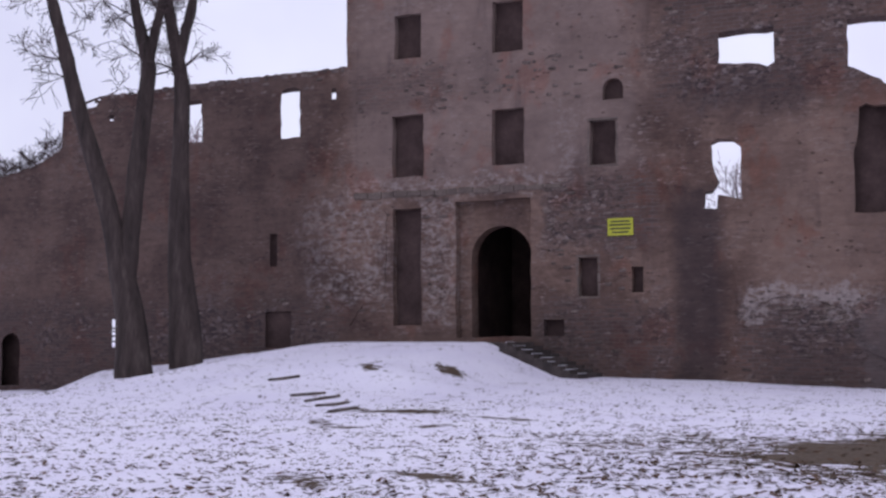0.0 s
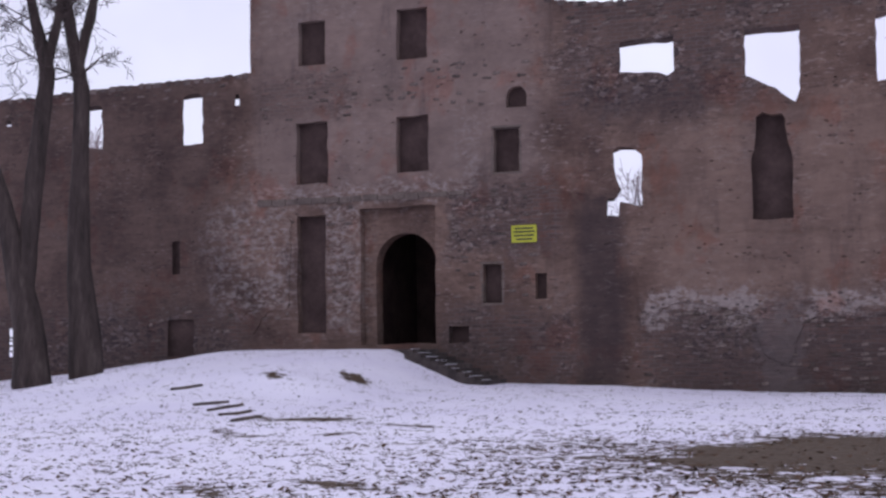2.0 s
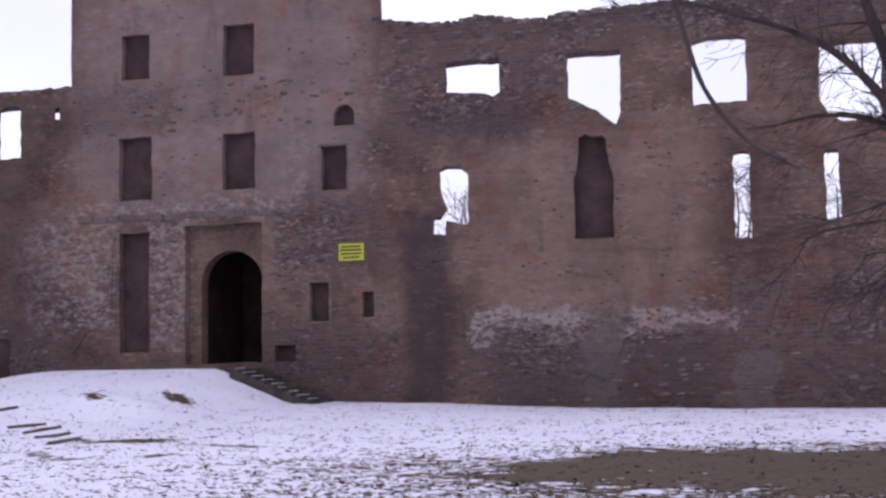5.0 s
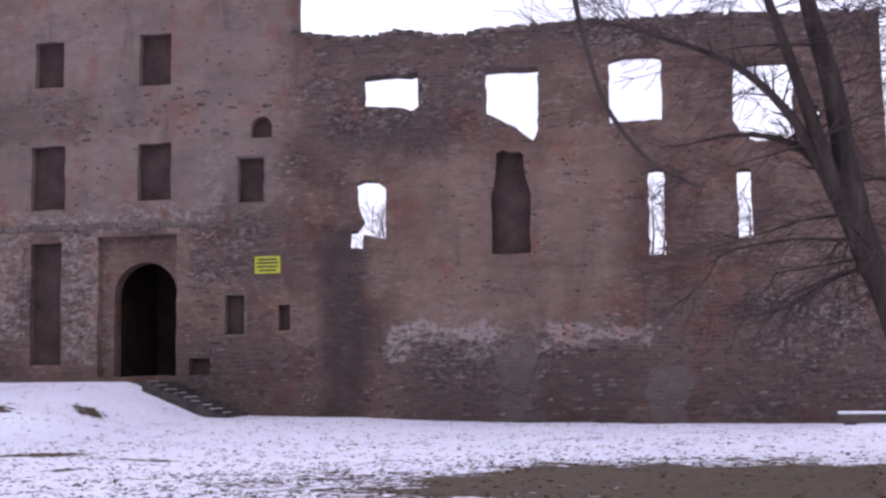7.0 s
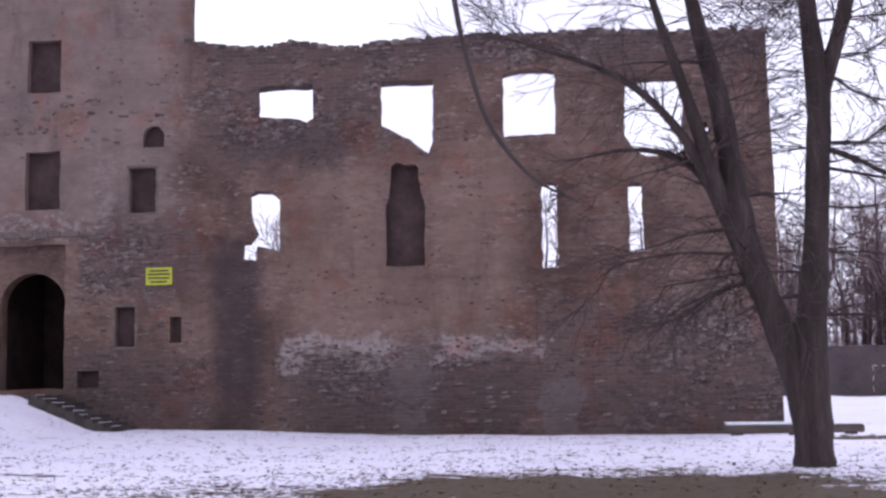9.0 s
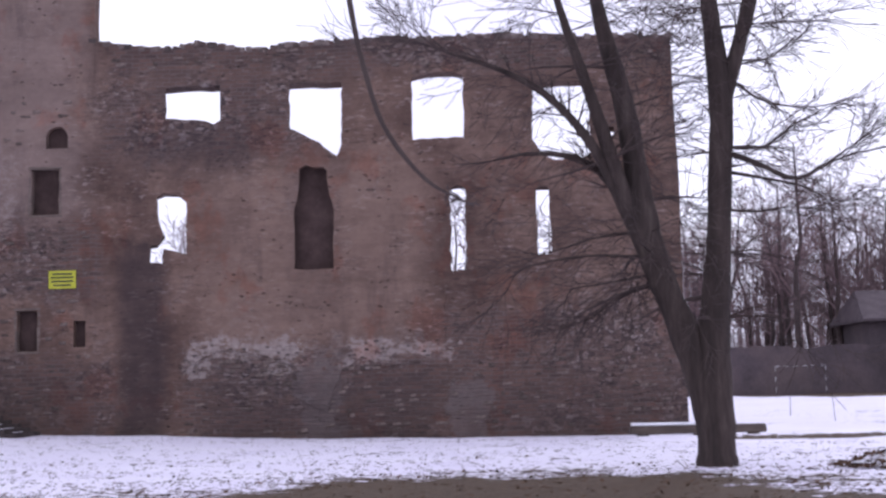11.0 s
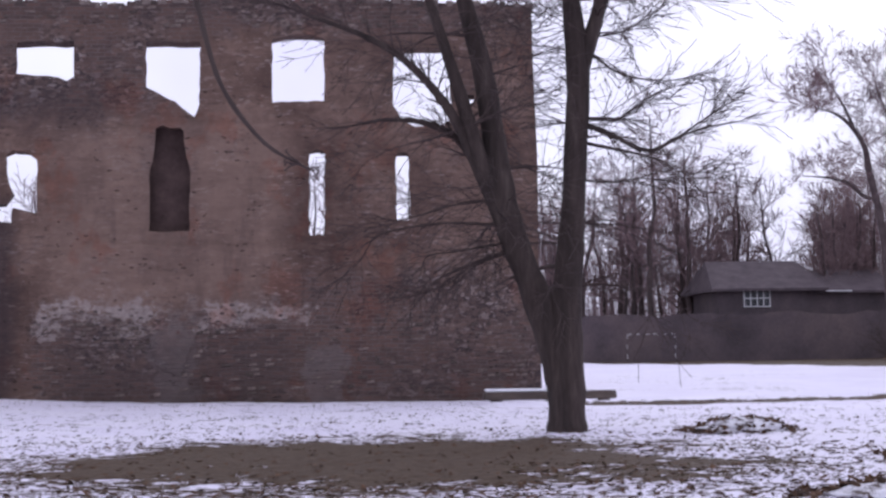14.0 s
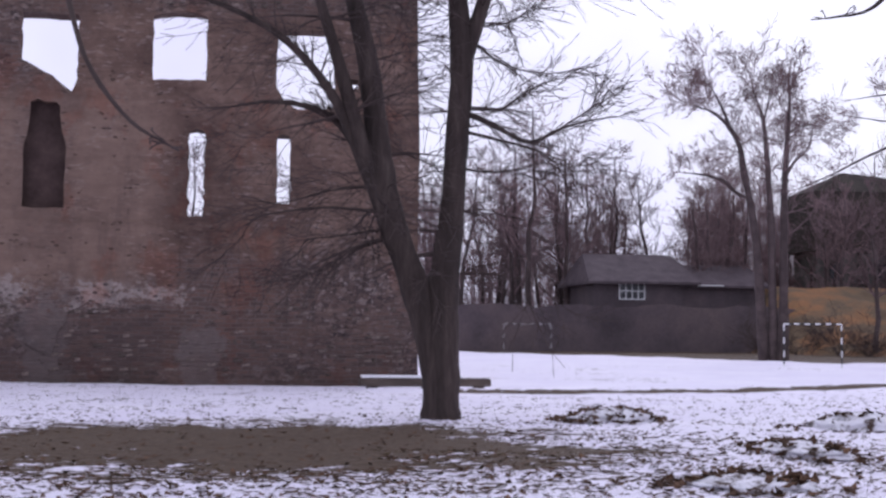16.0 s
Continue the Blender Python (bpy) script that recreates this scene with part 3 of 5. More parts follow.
w4 = chip([(1.45, 9.85), (1.75, 9.35), (2.2, 9.12), (2.9, 9.15), (3.4, 9.3), (3.42, 11.8), (1.5, 11.8)], 0.3, 0.04)
n1 = chip(arched(-1.34, 5.48, -0.83, 8.36, 0.2), 0.2, 0.045)
n2 = chip(arched(1.53, 5.96, 1.97, 8.25, 0.12), 0.2, 0.035)
an = chip([(-11.5, 6.05), (-11.1, 6.0), (-11.05, 6.5), (-10.7, 6.42), (-10.28, 6.2), (-10.27, 8.05), (-10.6, 8.33), (-11.05, 8.4), (-11.26, 8.25), (-11.2, 7.4), (-11.05, 7.0), (-11.2, 6.62), (-11.48, 6.6)], 0.3, 0.02)
recess = chip([(-6.62, 5.68), (-5.3, 5.66), (-5.28, 7.6), (-5.44, 8.4), (-5.5, 9.0), (-5.62, 9.14), (-5.95, 9.12), (-6.2, 9.2), (-6.42, 9.1), (-6.45, 8.4), (-6.6, 7.7)], 0.3, 0.035)
putlog = rect(3.95, 9.9, 4.2, 10.2)
wall_right = pierced_wall("wall_right_wing", right_outline, [w1, w2, w3, w4, n1, n2, an, recess, putlog], FACE + 0.012, 0.9, FACADE, splay=0.32)
tagged(wall_right, "roofless ruined castle wall with broken window openings", "wall", kind="structure")

# the left wing
left_outline = [(-45.5, -1.5), (-25.32, -1.5)] + [(-25.32 + (-39.2 + 25.32) * k / 40, 12.12 - 0.004 * k - (0.45 if k > 34 else 0.0) + rng.uniform(-0.05, 0.05)) for k in range(41)] + [(-39.25, 9.9), (-40.5, 9.3), (-42.3, 8.9), (-45.5, 8.3)]
lw1 = chip(arched(-32.75, 9.7, -32.05, 11.46, 0.2), 0.25, 0.05)
lw2 = chip(arched(-28.29, 9.58, -27.44, 11.57, 0.15), 0.3, 0.03)
lw3 = rect(-26.0, 10.95, -25.82, 11.38)
lw4 = rect(-36.7, 10.9, -36.5, 11.15)
slit = rect(-28.79, 4.56, -28.45, 5.84)
low_door = chip(rect(-28.99, 1.4, -27.82, 2.81), 0.5, 0.03)
cellar = chip(arched(-42.4, -0.2, -41.4, 2.07, 0.5), 0.4, 0.03)
light_slit = chip(rect(-36.45, 1.46, -36.1, 2.6), 0.2, 0.03)
wall_left = pierced_wall("wall_left_wing", left_outline, [lw1, lw2, lw3, lw4, slit, low_door, cellar, light_slit], FACE + 0.05, 0.9, FACADE, splay=0.72)
tagged(wall_left, "ruined side wall of the castle, dark plaster, roofless", "wall", kind="structure")


# tower body behind the front
def tower_shell():
    y0, y1 = FACE + THICK, FACE + 7.0
    for nm, a in (("wall_tower_side", (-25.3, -24.3, y0, y1)), ("wall_tower_flank", (-16.9, -15.9, y0, y1)), ("wall_tower_rear", (-24.3, -16.9, y1 - 1.0, y1)), ("wall_tower_return", (-15.9, -13.6, y0, y0 + 0.25))):
        bm = bmesh.new()
        block(bm, *a, -1, tower_top)
        tagged(part(nm, bm, PLASTER), "plain side and rear walls of the gate tower", "wall", kind="structure")
    bm = bmesh.new()
    block(bm, -25.4, -15.8, FACE - 0.05, y1 + 0.1, tower_top, tower_top + 0.4)
    tagged(part("ceiling", bm, STONE), "flat rubble top of the gate tower", "ceiling", kind="structure")


tower_shell()


def infill(name, x0, z0, x1, z1, depth, mat, label, category, wide=0.15):
    bm = bmesh.new()
    block(bm, x0 - wide, x1 + wide, FACE + depth, FACE + depth + 0.25, z0 - 0.15, z1 + 0.15)
    return tagged(part(name, bm, mat), label, category, kind="structure")


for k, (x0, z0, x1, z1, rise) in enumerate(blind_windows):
    infill(f"window_{k + 1}", x0, z0, x1, z1, 0.32, DARK_INFILL, "blocked-up window recess with dark infill", "window")
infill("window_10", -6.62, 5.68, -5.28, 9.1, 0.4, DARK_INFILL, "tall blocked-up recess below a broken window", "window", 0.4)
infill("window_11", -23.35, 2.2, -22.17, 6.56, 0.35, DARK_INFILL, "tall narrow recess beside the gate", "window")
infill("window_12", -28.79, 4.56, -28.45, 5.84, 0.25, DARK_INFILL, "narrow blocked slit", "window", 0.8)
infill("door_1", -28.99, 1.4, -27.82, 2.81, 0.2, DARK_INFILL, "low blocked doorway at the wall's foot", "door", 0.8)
for k, z in enumerate((1.68, 1.9, 2.1, 2.22)):
    bm = bmesh.new()
    block(bm, -36.6, -35.95, FACE + 0.12, FACE + 0.2, z - 0.03, z + 0.03, 0.01, 0.012, rng)
    tagged(part(f"window_13_bar_{k + 1}", bm, DARK_INFILL), "dark crossbar in a narrow slit open to the light", "window bar", kind="structure")
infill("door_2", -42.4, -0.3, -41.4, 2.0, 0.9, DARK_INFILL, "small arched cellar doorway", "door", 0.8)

# ---------------------------------------------------------------- gate passage, trims and stairs
def gate_parts():
    x0, z0, x1, z1 = gate
    inner = arched(-20.32, 1.6, -17.95, 5.8, 1.15, 14)
    outline = rect(x0 - 0.2, 1.4, x1 + 0.2, z1 + 0.2)
    arch = pierced_wall("wall_gate_arch", outline, [inner[:1] + inner[1:]], FACE + 0.4, 0.6, FACADE)
    tagged(arch, "recessed gate wall with a round-headed passage", "wall", kind="structure")
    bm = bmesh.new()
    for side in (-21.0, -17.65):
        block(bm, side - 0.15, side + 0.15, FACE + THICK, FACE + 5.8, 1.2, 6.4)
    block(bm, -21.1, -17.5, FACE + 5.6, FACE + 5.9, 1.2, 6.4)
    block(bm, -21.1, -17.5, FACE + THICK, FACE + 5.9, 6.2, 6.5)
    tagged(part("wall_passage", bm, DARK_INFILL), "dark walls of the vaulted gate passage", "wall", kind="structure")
    bm = bmesh.new()
    block(bm, -21.1, -17.5, FACE + 0.1, FACE + 5.9, 1.2, 1.72, 0.03)
    tagged(part("floor", bm, STONE), "worn stone threshold and floor of the gate", "floor", kind="structure")


gate_parts()


def surround(x0, z0, x1, z1, w=0.16, proud=0.05, seed=0):
    """Dressed stones round an opening: jamb stones, lintel and sill, each a piece."""
    r = random.Random(seed)
    for side in (x0 - w, x1):
        z = z0
        while z < z1 - 0.05:
            h = min(r.uniform(0.3, 0.5), z1 - z)
            bm = bmesh.new()
            ww = w * r.uniform(0.8, 1.25)
            a = side if side > x0 else x0 - ww
            block(bm, a, a + ww, FACE - proud, FACE + 0.25, z + 0.012, z + h - 0.012, 0.02, 0.012, r)
            part("jamb_stone", bm, TRIM, wall_tower)
            z += h
    for za, zb, nm in ((z1, z1 + w * 1.2, "lintel"), (z0 - w * 0.9, z0, "sill")):
        bm = bmesh.new()
        block(bm, x0 - w * 1.3, x1 + w * 1.3, FACE - proud * 1.4, FACE + 0.25, za, zb, 0.025, 0.012, r)
        part(nm, bm, TRIM, wall_tower)


for k, (x0, z0, x1, z1, rise) in enumerate((blind_windows[4], blind_windows[6])):
    surround(x0, z0, x1, z1, 0.09, 0.012, 40 + k)


def cornice():
    r = random.Random(5)
    x = -25.0
    while x < -17.2:
        w = r.uniform(0.4, 0.75)
        bm = bmesh.new()
        block(bm, x, x + w - 0.02, FACE - r.uniform(0.02, 0.07), FACE + 0.2, 6.98 + r.uniform(-0.03, 0.03), 7.2 + r.uniform(-0.04, 0.05), 0.03, 0.02, r)
        part("cornice_stone", bm, TRIM, wall_tower)
        x += w


cornice()


def stair():
    """Straight stone flight along the wall, down from the gate."""
    st = thing("stone_stair", (-17.95, 42.6, 0.3), "worn dark stone steps edged with snow below the gate", "stairs")
    n = 9
    for k in range(n):
        bm = bmesh.new()
        x = k * 0.31
        top = 1.27 - k * 0.132
        block(bm, x, x + 0.33, -0.3, 2.15, -0.9, top, 0.02, 0.012, rng)
        step = part("step", bm, STAIR_STONE, st)
        bm = bmesh.new()
        block(bm, x + 0.1, x + 0.12 + rng.uniform(0.02, 0.05), rng.uniform(-0.2, 0.3), rng.uniform(0.5, 1.2), top + 0.001, top + 0.02, 0.008, 0.005, rng)
        part("snow_cover", bm, SNOW_CAP, step, "thin trodden snow")
    bm = bmesh.new()
    block(bm, -2.6, 0.0, 0.6, 2.15, -0.9, 1.27, 0.03)
    part("landing", bm, STAIR_STONE, st)


stair()


def log_steps():
    st = thing("log_steps", (-17.2, 30.0, 0), "half-buried timber steps crossing the snowy slope", "steps")
    for xa, ya, xb, yb in ((-18.46, 29.8, -17.98, 30.7), (-17.62, 29.1, -17.42, 30.45), (-16.74, 28.15, -16.59, 29.4), (-15.62, 26.8, -15.77, 28.4), (-20.76, 32.35, -20.14, 33.0)):
        v, f = [], []
        ends = [Vector((x, y, ground_z(x, y) + 0.015)) - st.location for x, y in ((xa, ya), ((xa + xb) / 2 + 0.03, (ya + yb) / 2), (xb, yb))]
        tube(v, f, ends, [0.05, 0.055, 0.045], 9)
        f.append(tuple(range(8, -1, -1)))
        part_data("log", v, f, TIMBER, st, smooth=True)


def stone_mesh(seed):
    r = random.Random(seed)
    bm = bmesh.new()
    block(bm, -0.5, 0.5, -0.5, 0.5, -0.5, 0.5, 0.16, 0.07, r)
    me = bpy.data.meshes.new("stone")
    bm.to_mesh(me)
    bm.free()
    me.materials.append(STONE)
    return me


def wall_sign():
    s = thing("warning_sign", (-14.48, FACE - 0.03, 5.54), "yellow rectangular notice board with dark lines of writing", "sign")
    bm = bmesh.new()
    block(bm, -0.46, 0.46, -0.02, 0.012, -0.3, 0.3, 0.008)
    part("board", bm, YELLOW_PAINT, s)
    for k, (z, w) in enumerate(((0.19, 0.34), (0.07, 0.39), (-0.06, 0.37), (-0.19, 0.3))):
        bm = bmesh.new()
        block(bm, -w, w, -0.028, -0.0205, z - 0.028, z + 0.028)
        part("text_line", bm, BLACK_PAINT, s)


wall_sign()


# ---------------------------------------------------------------- trees
def tube(verts, faces, pts, radii, sides):
    base = len(verts)
    prev = None
    for i, (p, r) in enumerate(zip(pts, radii)):
        d = (pts[min(i + 1, len(pts) - 1)] - pts[max(i - 1, 0)]).normalized()
        u = d.cross(Vector((0, 0, 1)) if abs(d.z) < 0.95 else Vector((1, 0, 0))).normalized() if prev is None else (prev - d * prev.dot(d)).normalized()
        prev = u
        w = d.cross(u)
        for k in range(sides):
            a = 2 * math.pi * k / sides
            verts.append(p + (u * math.cos(a) + w * math.sin(a)) * r)
        if i:
            for k in range(sides):
                q = base + (i - 1) * sides
                faces.append((q + k, q + (k + 1) % sides, q + sides + (k + 1) % sides, q + sides + k))
    faces.append(tuple(base + (len(pts) - 1) * sides + k for k in range(sides)))


def smooth_path(pts, per=4):
    """Catmull-Rom through the given points."""
    pts = [Vector(p) for p in pts]
    ext = [pts[0] * 2 - pts[1]] + pts + [pts[-1] * 2 - pts[-2]]
    out = []
    for i in range(1, len(ext) - 2):
        a, b, c, d = ext[i - 1:i + 3]
        for k in range(per):
            t = k / per
            out.append(0.5 * (2 * b + (c - a) * t + (2 * a - 5 * b + 4 * c - d) * t * t + (3 * b - 3 * c + d - a) * t ** 3))
    return out + [pts[-1]]


log_steps()


def sprout(verts, faces, p, d, length, r, level, rg, droop, min_r=0.006, kids=(5, 5, 4), spread=(0.5, 0.9)):
    """A limb that wanders, tapers and carries finer ones."""
    n = 6 if level > 1 else 5
    pts, dirs = [p.copy()], [d.copy()]
    for _ in range(n):
        d = (d + Vector((rg.gauss(0, 0.1), rg.gauss(0, 0.1), rg.gauss(0, 0.09) + droop))).normalized()
        pts.append(pts[-1] + d * (length / n))
        dirs.append(d.copy())
    radii = [max(min_r, r * (1 - 0.78 * i / n)) for i in range(n + 1)]
    tube(verts, faces, pts, radii, 5 if level > 1 else 3)
    if level <= 0:
        return
    for _ in range(kids[level - 1]):
        i = rg.randint(1, n)
        f = i / n
        side = dirs[i].cross(Vector((rg.gauss(0, 1), rg.gauss(0, 1), rg.gauss(0, 1)))).normalized()
        dd = (dirs[i] * rg.uniform(0.5, 0.9) + side * rg.uniform(*spread)).normalized()
        sprout(verts, faces, pts[i], dd, length * rg.uniform(0.5, 0.85) * (1.15 - 0.35 * f), max(min_r, radii[i] * 0.6), level - 1, rg, droop, min_r, kids, spread)


def tree_from_stems(name, base, stems, label, seed, limbs, limb_len, droop, up=0.25, first=0.35, min_r=0.008, kids=(5, 5, 4), bark=BARK, twig=TWIG, group="", spread=(0.5, 0.9), shoots=0, shoot_len=2.4, slim=0.0):
    """stems: lists of (x, y, z, radius) in the world; limbs grow from their upper parts."""
    rg = random.Random(seed)
    t = thing(name, base, label, "tree", group)
    origin = Vector(base)
    crown_v, crown_f = [], []
    for s in stems:
        pts = smooth_path([Vector(q[:3]) - origin for q in s], 4)
        rr = [float(np.interp(i / (len(pts) - 1) * (len(s) - 1), range(len(s)), [q[3] for q in s])) for i in range(len(pts))]
        rr = [r * (1 + 0.05 * rg.gauss(0, 1)) for r in rr]
        v, f = [], []
        tube(v, f, pts, rr, 12)
        part_data("trunk" if s is stems[0] else "stem", v, f, bark, t, smooth=True)
        hi = len(pts) - 1
        if s[0][3] < slim:  # a side branch: short twigs at narrow angles along it
            for _ in range(24):
                i = rg.randint(2, hi)
                a = rg.uniform(0, 2 * math.pi)
                d = (pts[i] - pts[i - 1]).normalized() + Vector((math.cos(a), math.sin(a), rg.uniform(-0.6, 0.6))) * 0.7
                sprout(crown_v, crown_f, pts[i], d.normalized(), rg.uniform(0.4, 1.1), max(min_r, rr[i] * 0.35), 1, rg, droop, min_r, (3, 3, 3), (0.25, 0.5))
        else:
            for _ in range(max(3, round(limbs * min(1.0, s[0][3] / 0.16)))):
                i = rg.randint(max(1, int(hi * first)), hi)
                a = rg.uniform(0, 2 * math.pi)
                d = Vector((math.cos(a), math.sin(a), rg.uniform(-0.1, 0.5) + up)).normalized()
                r0 = max(min_r, min(rr[i] * rg.uniform(0.12, 0.3), 0.055))
                sprout(crown_v, crown_f, pts[i], d, limb_len * rg.uniform(0.6, 1.2) * min(1.0, max(0.6, rr[i] / 0.12)), r0, 3, rg, droop, min_r, kids, spread)
            for _ in range(shoots if s[0][3] > 0.12 else 0):  # long slender shoots, near level
                i = rg.randint(max(1, int(hi * first)), hi)
                a = rg.uniform(0, 2 * math.pi)
                d = Vector((math.cos(a), 0.7 * math.sin(a), rg.uniform(-0.25, 0.35))).normalized()
                sprout(crown_v, crown_f, pts[i], d, shoot_len * rg.uniform(0.5, 1.15), rg.uniform(0.009, 0.017), 2, rg, 0.01, min_r, (3, 4, 3), (0.2, 0.45))
        # the stem goes on above
        top_d = (pts[-1] - pts[-2]).normalized()
        fine = rr[-1] < 0.03
        for _ in range(2 if fine else 4):
            dd = (top_d + Vector((rg.gauss(0, 0.28), rg.gauss(0, 0.28), 0.1))).normalized()
            if fine:
                sprout(crown_v, crown_f, pts[-1], dd, limb_len * rg.uniform(0.25, 0.5), rr[-1] * 0.8, 1, rg, 0.01, min_r, (3, 3, 3), (0.2, 0.45))
            else:
                sprout(crown_v, crown_f, pts[-1], dd, limb_len * rg.uniform(0.6, 1.0), rr[-1] * 0.75, 3, rg, 0.02, min_r, kids, spread)
    part_data("crown", crown_v, crown_f, twig, t, "bare winter branches and twigs")
    return t


main_stems = [
    [(4.2, 26.2, -0.15, 0.46), (4.19, 26.17, 0.25, 0.37), (4.21, 26.16, 1.34, 0.33), (4.22, 26.16, 2.42, 0.31), (4.38, 26.14, 4.04, 0.26), (4.48, 26.12, 5.68, 0.235), (4.55, 26.1, 7.0, 0.24), (4.4, 26.13, 9.04, 0.17), (4.2, 26.2, 11.5, 0.11)],
    [(4.5, 26.1, 6.5, 0.16), (4.72, 26.06, 7.4, 0.16), (5.17, 25.99, 8.97, 0.14), (5.6, 25.9, 11.3, 0.09)],
    [(4.15, 26.18, 0.5, 0.26), (4.0, 26.19, 1.3, 0.29), (3.73, 26.24, 2.43, 0.29), (3.2, 26.31, 3.87, 0.27), (2.96, 26.33, 5.13, 0.25), (2.72, 26.36, 6.98, 0.21), (2.34, 26.4, 8.62, 0.16), (2.0, 26.41, 10.5, 0.1)],
    [(3.1, 26.32, 3.9, 0.17), (2.7, 26.2, 5.0, 0.16), (2.1, 26.0, 6.93, 0.12), (1.63, 26.1, 8.49, 0.085), (1.2, 26.1, 10.0, 0.05)],
    [(2.75, 26.3, 4.6, 0.09), (2.2, 26.1, 5.9, 0.1), (1.75, 26.0, 6.6, 0.085), (1.1, 25.9, 7.25, 0.07), (0.3, 25.8, 7.7, 0.05), (-0.7, 25.7, 8.05, 0.03)],
    [(2.75, 26.3, 4.9, 0.08), (2.2, 26.5, 5.75, 0.075), (1.6, 26.6, 6.1, 0.06), (0.8, 26.7, 6.2, 0.04), (0.1, 26.8, 6.1, 0.02)],
    [(3.05, 26.3, 4.0, 0.036), (2.8, 26.25, 4.04, 0.032), (1.98, 26.2, 4.08, 0.026), (1.21, 26.2, 4.0, 0.02), (0.55, 26.15, 3.82, 0.014), (0.26, 26.1, 3.39, 0.009), (-0.02, 26.1, 3.12, 0.006)],
    [(3.15, 26.3, 3.7, 0.03), (2.89, 26.2, 3.65, 0.026), (2.07, 26.1, 3.51, 0.018), (1.52, 26.1, 3.41, 0.012), (1.34, 26.0, 2.92, 0.006)],
    [(3.2, 26.3, 3.5, 0.028), (2.94, 26.3, 3.43, 0.024), (2.39, 26.4, 3.23, 0.018), (1.94, 26.4, 2.91, 0.012), (1.28, 26.5, 2.69, 0.006)],
    [(3.0, 26.3, 4.5, 0.028), (2.87, 26.4, 4.53, 0.025), (1.99, 26.5, 4.44, 0.019), (1.33, 26.5, 4.24, 0.013), (0.67, 26.6, 4.15, 0.006)],
    [(4.5, 26.1, 6.05, 0.06), (4.75, 26.05, 5.94, 0.055), (5.26, 26.05, 5.73, 0.05), (5.72, 26.05, 5.49, 0.045), (6.06, 26.0, 5.48, 0.038), (6.52, 26.0, 5.72, 0.03), (7.09, 25.95, 5.9, 0.018), (7.68, 25.9, 6.0, 0.008)],
    [(6.45, 26.0, 5.68, 0.026), (6.85, 26.05, 5.95, 0.02), (7.21, 26.1, 6.19, 0.014), (7.56, 26.15, 6.49, 0.006)],
    [(4.5, 26.1, 6.1, 0.04), (5.0, 26.1, 6.1, 0.034), (5.37, 26.1, 6.11, 0.028), (5.71, 26.1, 6.35, 0.022), (6.17, 26.1, 6.64, 0.015), (6.75, 26.1, 6.8, 0.007)],
    [(4.65, 26.05, 7.45, 0.03), (4.91, 26.05, 7.3, 0.028), (5.25, 26.0, 7.03, 0.024), (5.71, 26.0, 6.88, 0.018), (6.28, 25.95, 6.82, 0.012), (6.75, 25.9, 6.88, 0.006)],
    [(4.8, 26.05, 7.7, 0.024), (5.1, 26.0, 7.74, 0.02), (5.48, 26.0, 7.83, 0.015), (6.05, 26.0, 8.2, 0.007)],
    [(4.5, 26.1, 5.65, 0.04), (5.26, 26.2, 5.51, 0.032), (6.06, 26.3, 5.34, 0.022), (6.63, 26.3, 5.04, 0.014), (7.09, 26.3, 5.05, 0.007)],
    [(4.45, 26.1, 4.9, 0.028), (5.15, 26.0, 4.83, 0.022), (5.72, 26.0, 4.9, 0.014), (6.17, 26.0, 4.86, 0.006)]]
tree_from_stems("bare_tree", (4.2, 26.2, 0), main_stems, "large bare tree with a leaning second stem on brown grass", 3, 8, 1.8, -0.03, up=0.0, first=0.42, min_r=0.006, kids=(4, 4, 3), spread=(0.3, 0.6), shoots=22, shoot_len=2.3, slim=0.095)

left_group = "trees before the side wall"
tree_from_stems("bare_tree", (-29.5, 37.6, ground_z(-29.5, 37.6)), [
    [(-29.5, 37.6, 0.0, 0.62), (-29.65, 37.57, 2.4, 0.5), (-30.04, 37.44, 4.28, 0.42), (-30.35, 37.19, 6.23, 0.32), (-30.8, 36.81, 8.18, 0.29), (-31.25, 36.43, 10.23, 0.27), (-31.51, 36.21, 11.69, 0.22), (-31.85, 35.91, 13.44, 0.2), (-32.6, 35.6, 17.0, 0.12)],
    [(-29.85, 37.6, 3.0, 0.36), (-29.78, 37.6, 4.6, 0.33), (-29.61, 37.78, 7.63, 0.3), (-29.38, 37.96, 10.32, 0.29), (-29.36, 37.99, 11.42, 0.26), (-29.74, 37.68, 13.6, 0.16), (-30.1, 37.6, 16.5, 0.1)],
    [(-29.36, 37.99, 11.1, 0.17), (-29.2, 38.1, 12.2, 0.18), (-28.97, 38.27, 13.65, 0.16), (-28.7, 38.3, 16.5, 0.1)]],
    "bare tree forking low, dark bark, before the castle wall", 8, 8, 1.5, -0.01, up=0.15, first=0.62, min_r=0.011, kids=(4, 4, 3), group=left_group)
tree_from_stems("bare_tree", (-28.1, 38.66, ground_z(-28.1, 38.66)), [
    [(-28.1, 38.66, 0.3, 0.6), (-28.2, 38.66, 2.5, 0.5), (-28.44, 38.66, 4.69, 0.42), (-28.43, 38.67, 7.66, 0.31), (-28.4, 38.7, 10.36, 0.28), (-28.52, 38.61, 11.46, 0.26), (-28.82, 38.39, 13.66, 0.18), (-29.0, 38.3, 16.5, 0.1)],
    [(-28.5, 38.61, 11.2, 0.18), (-28.36, 38.7, 12.2, 0.18), (-28.11, 38.91, 13.7, 0.17), (-27.9, 39.0, 16.5, 0.1)]],
    "bare tree with one straight trunk, before the castle wall", 9, 6, 1.2, -0.01, up=0.25, first=0.7, min_r=0.011, kids=(4, 4, 3), group=left_group)



